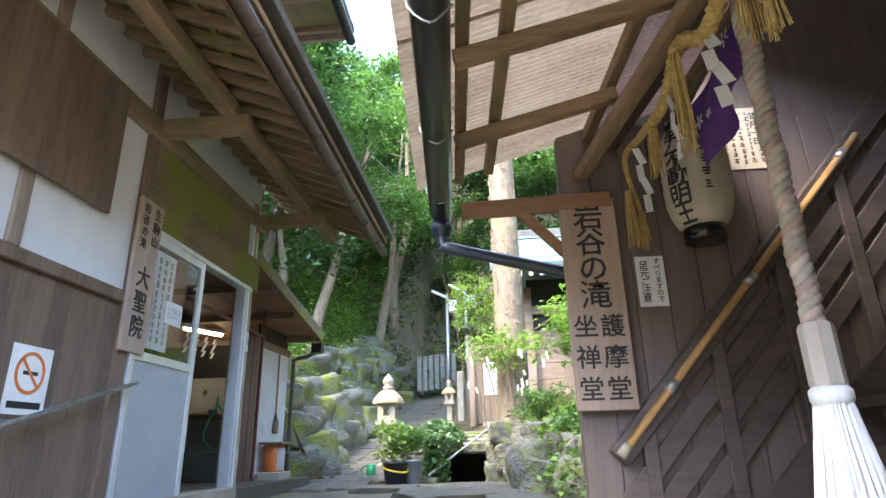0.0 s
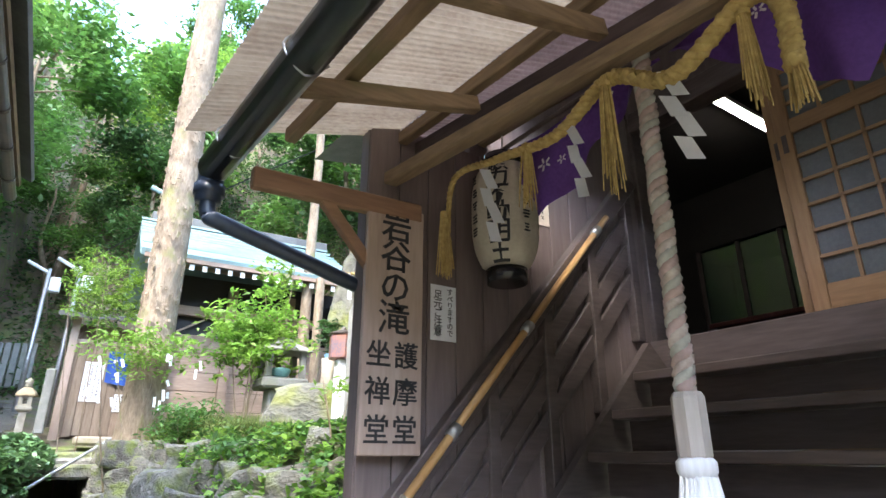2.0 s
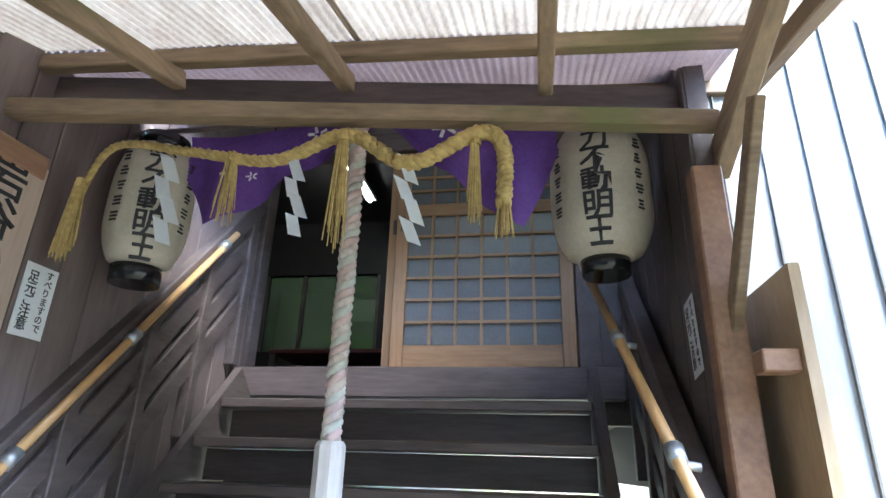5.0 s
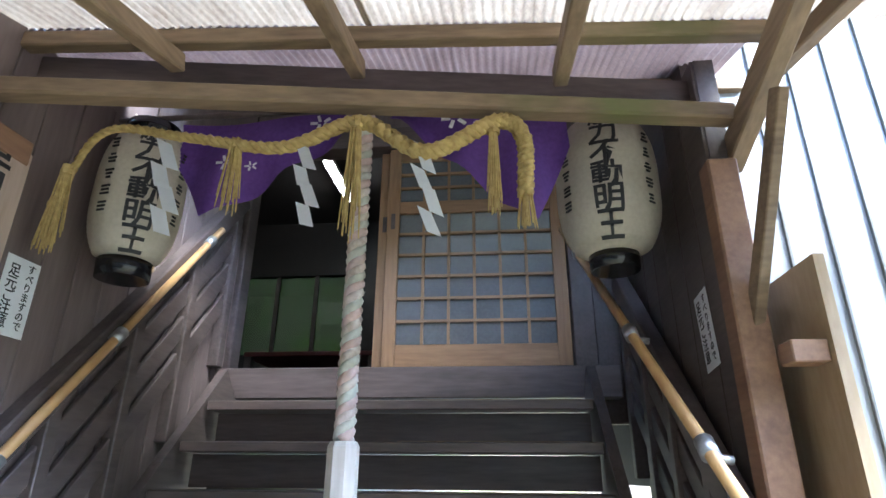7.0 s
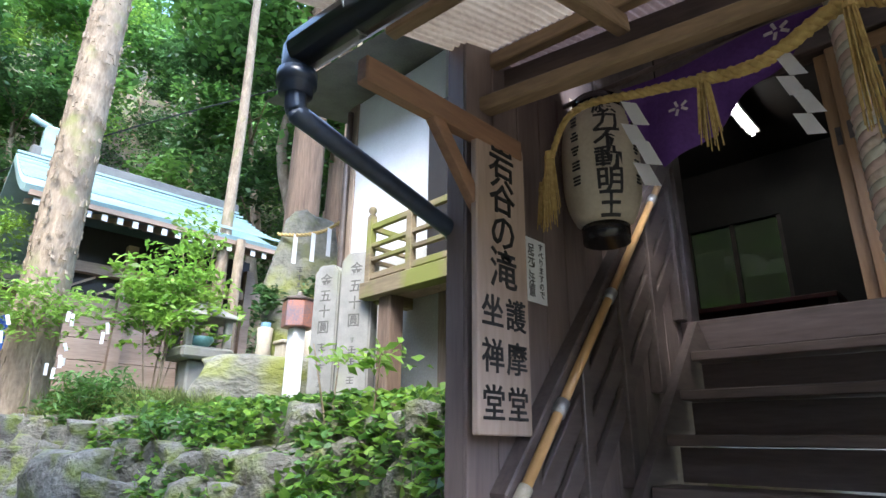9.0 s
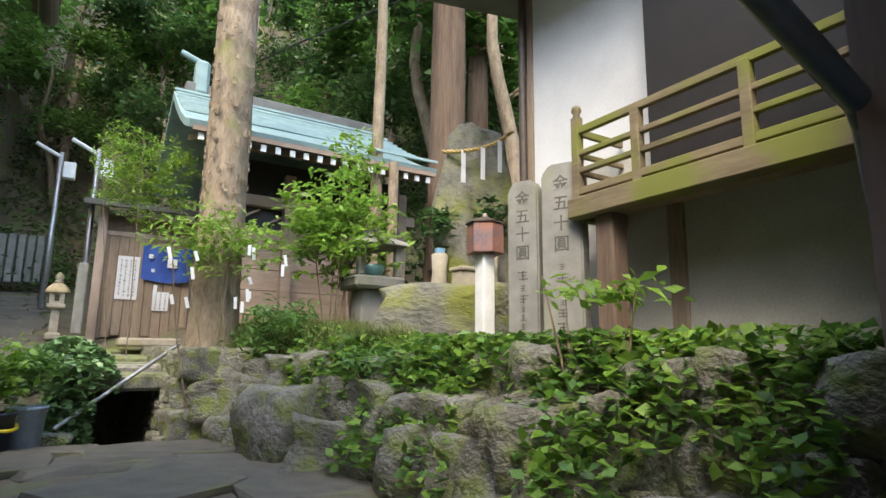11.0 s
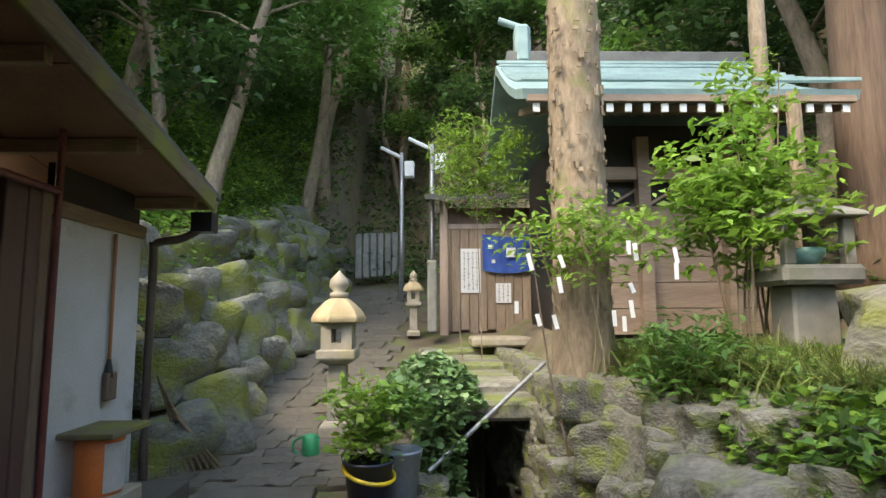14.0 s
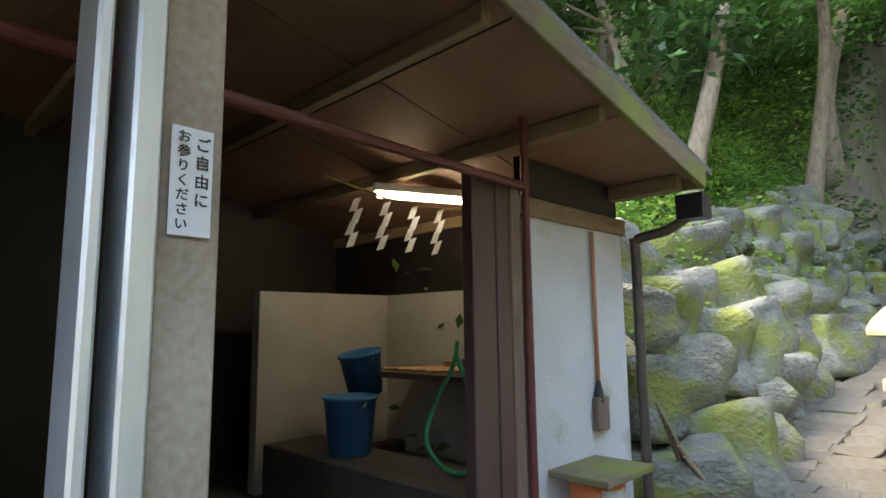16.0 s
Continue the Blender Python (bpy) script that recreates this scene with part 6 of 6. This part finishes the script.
for x, y, r0, h in ((4.2, 10.8, 0.3, 16), (5.4, 11.6, 0.2, 16)):
    t = thing("cedar_tree", "tall red-brown cedar trunk", "tree", (x, y, land(x, y)), "cedars behind the shrine")
    part("trunk", trunk_mesh((x, y, land(x, y) - 0.3), (x + 0.1, y, 2 + h), r0 * 1.15, r0 * 0.7, x, 20, 0.04, 24), bark_red, t, smooth=True)
    mesh_thing("crown", leaf_cloud("crown", clumps((x, y, 13), (1.8, 1.8, 3), 120, 20, 0.25, int(x * 9), 0.3), 0.22, leaf_dark, int(x * 9), droop=0.5), "", "", "stuff", parent=t)
pt = thing("thin_tree", "slender pale bare tree trunk", "tree", (2.6, 10.1, 2))
part("trunk", trunk_mesh((2.55, 10.1, 1.9), (2.6, 10.2, 11), 0.1, 0.06, 7, 10, 0.08), bark, pt, smooth=True)
dpst = thing("wooden_post", "weathered broken wooden post", "post", (2.7, 9.9, 2))
part("post", rod((2.68, 9.8, 1.9), (2.68, 9.8, 4.6), 0.08, None, 10, 0.07), bark, dpst)

variants = []
for k, (m_, sz0, n0) in enumerate(((leaf_mid, 0.2, 5200), (leaf_dark, 0.2, 5600), (leaf_light, 0.17, 4600), (leaf_mid, 0.24, 5000))):
    variants.append(leafy_tree("broadleaf_tree", -30 - 4 * k, 40, land(-30 - 4 * k, 40), 6.5 + k * 0.5, 2.1, n0, sz0, m_, 50 + k, ("green broadleaf tree on the slope", "dark evergreen tree on the slope", "bright yellow-green maple on the slope", "leafy green tree on the slope")[k], "trees on the slope", lean=(0.5, -0.4), low=0.3))
rt_ = random.Random(77)
spots = []
for _ in range(4000):
    x, y = rt_.uniform(-16, 15), rt_.uniform(8, 33)
    if (x > -4.4 and y < 19 and x < 4.6) or (y < 9.8 and x > -9) or (-3.2 < x < -0.9 and y < 22) or (x > 4 and y < 10):
        continue
    if all((x - a) ** 2 + (y - b) ** 2 > 2.1 ** 2 for a, b in spots):
        spots.append((x, y))
    if len(spots) > 62:
        break
for x, y in spots:
    lightish = -5 < x < 3 and y > 20
    v = variants[2] if (lightish and rt_.random() < 0.6) else variants[rt_.choice((0, 1, 1, 3))]
    s = rt_.uniform(0.8, 1.25)
    o = copy_thing(v, pose(x, y, land(x, y) - 0.1, rt_.uniform(-6, 6), rt_.uniform(-6, 6), rt_.uniform(0, 360)))
    o.scale = (s, s, s)
for a in range(12):
    an = radians(160 + a * 220 / 12)
    rr = rt_.uniform(24, 28)
    o = copy_thing(variants[a % 4], pose(rr * math.cos(an), 2 + rr * math.sin(an), land(rr * math.cos(an), 2 + rr * math.sin(an)), 0, 0, rt_.uniform(0, 360)))
for x, y, h, ln in ((-4.6, 12.5, 7.5, (1.6, 1.0)), (-3.9, 17.5, 8.5, (0.9, -0.6)), (-6.2, 14.0, 9, (0.3, 0.8)), (-2.0, 24.0, 9, (0.6, 0)), (-7.5, 11.0, 8, (0.4, 0))):
    leafy_tree("slope_tree", x, y, land(x, y), h, 2.0, 4000, 0.16, leaf_mid, int(abs(x * 31)), "thin leaning tree with a green crown", "trees on the slope", lean=ln, low=0.55)

# undergrowth on the slopes
rng = np.random.default_rng(4)
cen = []
while len(cen) < 5200:
    x, y = rng.uniform(-13, 12), rng.uniform(8.6, 30)
    if (-3.9 < x < 3.9 and y < 17.3) or (-3.2 < x < -1.0 and y < 18.6) or (x > 3 and y < 8):
        continue
    cen.append((x, y, land(x, y) + rng.uniform(0.1, 0.75)))
cen = np.array(cen)
pts_ = (cen[:, None] + rng.normal(size=(len(cen), 16, 3)) * np.array([0.22, 0.22, 0.12])).reshape(-1, 3)
half_ = len(pts_) // 2
mesh_thing("undergrowth", leaf_cloud("undergrowth", pts_[:half_], 0.17, leaf_dark, 1), "dense dark green undergrowth on the slope", "shrubs", "stuff")
mesh_thing("undergrowth", leaf_cloud("undergrowth", pts_[half_:], 0.15, leaf_mid, 2), "dense green undergrowth on the slope", "shrubs", "stuff")


near = []
while len(near) < 5200:
    x, y = rng.uniform(-11, -4.1), rng.uniform(8.8, 24)
    near.append((x, y, land(x, y) + 0.35 + rng.uniform(0.0, 1.3)))
near = np.array(near)
near = (near[:, None] + rng.normal(size=(len(near), 14, 3)) * np.array([0.2, 0.2, 0.1])).reshape(-1, 3)
mesh_thing("slope_shrubs", leaf_cloud("slope_shrubs", near[:len(near) // 2], 0.15, leaf_mid, 6), "fresh green shrubs on the near slope", "shrubs", "stuff")
mesh_thing("slope_shrubs", leaf_cloud("slope_shrubs", near[len(near) // 2:], 0.13, leaf_light, 7), "bright green shrubs on the near slope", "shrubs", "stuff")


settle()

# ---- plants on the bank ----
def shrub(name, c, r, n_cl, per, size, material, seed, label, stems=5, spread=0.07, ratio=0.42, base_z=None):
    t = thing(name, label, "shrub", (c[0], c[1], land(c[0], c[1])))
    bm = bmesh.new()
    rr = random.Random(seed)
    for _ in range(stems):
        q = Vector(c) + Vector((rr.uniform(-1, 1) * r[0] * 0.7, rr.uniform(-1, 1) * r[1] * 0.7, rr.uniform(-0.2, 0.8) * r[2]))
        b = Vector((c[0] + rr.uniform(-0.1, 0.1), c[1] + rr.uniform(-0.1, 0.1), land(c[0], c[1]) - 0.1 if base_z is None else base_z))
        tube([b, b.lerp(q, 0.5) + Vector((rr.uniform(-0.08, 0.08), 0, 0.05)), q], 0, 6, bm, [0.012, 0.008, 0.004])
    part("stem", bm, bark, t)
    mesh_thing("leaves", leaf_cloud("leaves", clumps(c, r, n_cl, per, spread, seed, 0.25), size, material, seed, ratio=ratio, flat=0.5), "", "", "stuff", parent=t)
    return t


shrub("nandina_shrub", (1.45, 8.65, 3.25), (0.8, 0.6, 0.65), 230, 12, 0.11, leaf_light, 61, "bright green slender-leaved shrub on the bank", 8)
shrub("nandina_shrub", (1.75, 9.0, 4.1), (0.35, 0.3, 0.5), 45, 10, 0.1, leaf_light, 62, "thin bright green shrub top on the bank", 3)
shrub("maple_sapling", (-0.35, 11.6, 4.35), (0.85, 0.5, 0.8), 170, 14, 0.1, leaf_light, 63, "feathery bright green sapling by the hut", 2, ratio=0.25)
sk_ = shrub("sacred_branch_shrub", (0.15, 8.45, 2.95), (0.65, 0.4, 0.35), 95, 11, 0.08, leaf_light, 64, "leafy branches tied with white fortune papers", 4)
for k in range(15):
    a = rt_.uniform(-0.55, 0.65)
    z, y = rt_.uniform(2.25, 2.85), 8.35 + rt_.uniform(-0.25, 0.1)
    part("fortune_paper", bar((0.15 + a, y, z + 0.06), (0.16 + a + rt_.uniform(-0.02, 0.02), y, z - rt_.uniform(0.0, 0.06)), 0.03, 0.004, up=(0, 1, 0)), paper, sk_, "white tied fortune paper")
shrub("fern_clump", (0.7, 8.0, 2.1), (0.5, 0.5, 0.35), 90, 12, 0.1, leaf_mid, 65, "fresh green fern clump", 3, ratio=0.3)
shrub("broad_leaved_plant", (0.95, 6.55, 1.86), (0.45, 0.5, 0.15), 40, 9, 0.09, leaf_mid, 66, "low green plant over the bank", 3)
shrub("vine_sprig", (1.3, 4.75, 2.25), (0.35, 0.5, 0.1), 14, 8, 0.1, leaf_light, 67, "light green arching sprig", 3)
rng = np.random.default_rng(9)
vine = []
while len(vine) < 6500:
    y = rng.uniform(3.6, 7.6)
    u = rng.uniform(0, 1) ** 0.7
    x = bank_edge(y) - 0.34 + 0.85 * u
    if noise.noise(Vector((x * 2, y * 1.6, 5))) > (-0.2 if y < 6.3 else 0.12):
        vine.append((x, y, 1.14 + 0.74 * min(u * 1.4, 1) + rng.uniform(0.0, 0.17)))
mesh_thing("bank_vine", leaf_cloud("bank_vine", vine[::3], 0.075, leaf_mid, 71, ratio=0.7), "green creeper over the bank stones", "creeper", "stuff")
mesh_thing("bank_vine", leaf_cloud("bank_vine", vine[1::3], 0.08, leaf_light, 76, ratio=0.7), "bright green creeper over the bank stones", "creeper", "stuff")
low = []
while len(low) < 9000:
    x, y = rng.uniform(0.0, 2.4), rng.uniform(3.65, 9)
    if x > bank_edge(y) + 0.3 and not (y < 6.7 and x > 1.4) and noise.noise(Vector((x * 1.7, y * 1.7, 2))) > -0.15:
        low.append((x, y, land(x, y) + rng.uniform(0.02, 0.2)))
mesh_thing("low_plants", leaf_cloud("low_plants", low[::3], 0.075, leaf_mid, 72, ratio=0.6), "low green plants covering the bank", "plants", "stuff")
mesh_thing("low_plants", leaf_cloud("low_plants", low[1::3], 0.09, leaf_light, 77, ratio=0.35), "light green ferns and seedlings on the bank", "plants", "stuff")
gr = []
for _ in range(110):
    x, y = rng.uniform(0.1, 1.6), rng.uniform(6.7, 8.7)
    if x < bank_edge(y):
        continue
    gr += [(x + rng.normal() * 0.07, y + rng.normal() * 0.07, land(x, y) + 0.15) for _ in range(34)]
mesh_thing("grass_tufts", leaf_cloud("grass_tufts", gr, 0.3, grass_mat, 73, flat=0.8, ratio=0.035, direction=np.array([-0.25, -0.3, 0.9])), "long arching grass tufts on the bank", "grass", "stuff")
ivy = []
while len(ivy) < 2600:
    a = rng.uniform(-1.45, -0.55)
    y = rng.uniform(8.9, 10.3)
    if rng.uniform() < 0.62:
        ivy.append((a, y, 1.62 + 0.3 * math.sin((a + 1.45) * 3.3) * smooth(8.8, 9.4, y) + rng.uniform(-0.1, 0.12)))
    else:
        ivy.append((rng.uniform(-1.1, -0.72), rng.uniform(8.72, 8.95), rng.uniform(0.75, 1.8)))
mesh_thing("ivy", leaf_cloud("ivy", ivy, 0.085, leaf_ivy, 74, ratio=0.85), "thick ivy hanging over the stream edge", "ivy", "stuff")
moss_pts = []
while len(moss_pts) < 2600:
    y = rng.uniform(9, 18)
    x = -3.2 - rng.uniform(0, 1.5)
    moss_pts.append((x, y, land(-2.5, y) + 0.4 + (-3.0 - x) * 1.5 + rng.uniform(0, 0.2)))
mesh_thing("wall_ferns", leaf_cloud("wall_ferns", moss_pts, 0.09, leaf_light, 75), "small bright ferns between the mossy boulders", "ferns", "stuff")
settle()
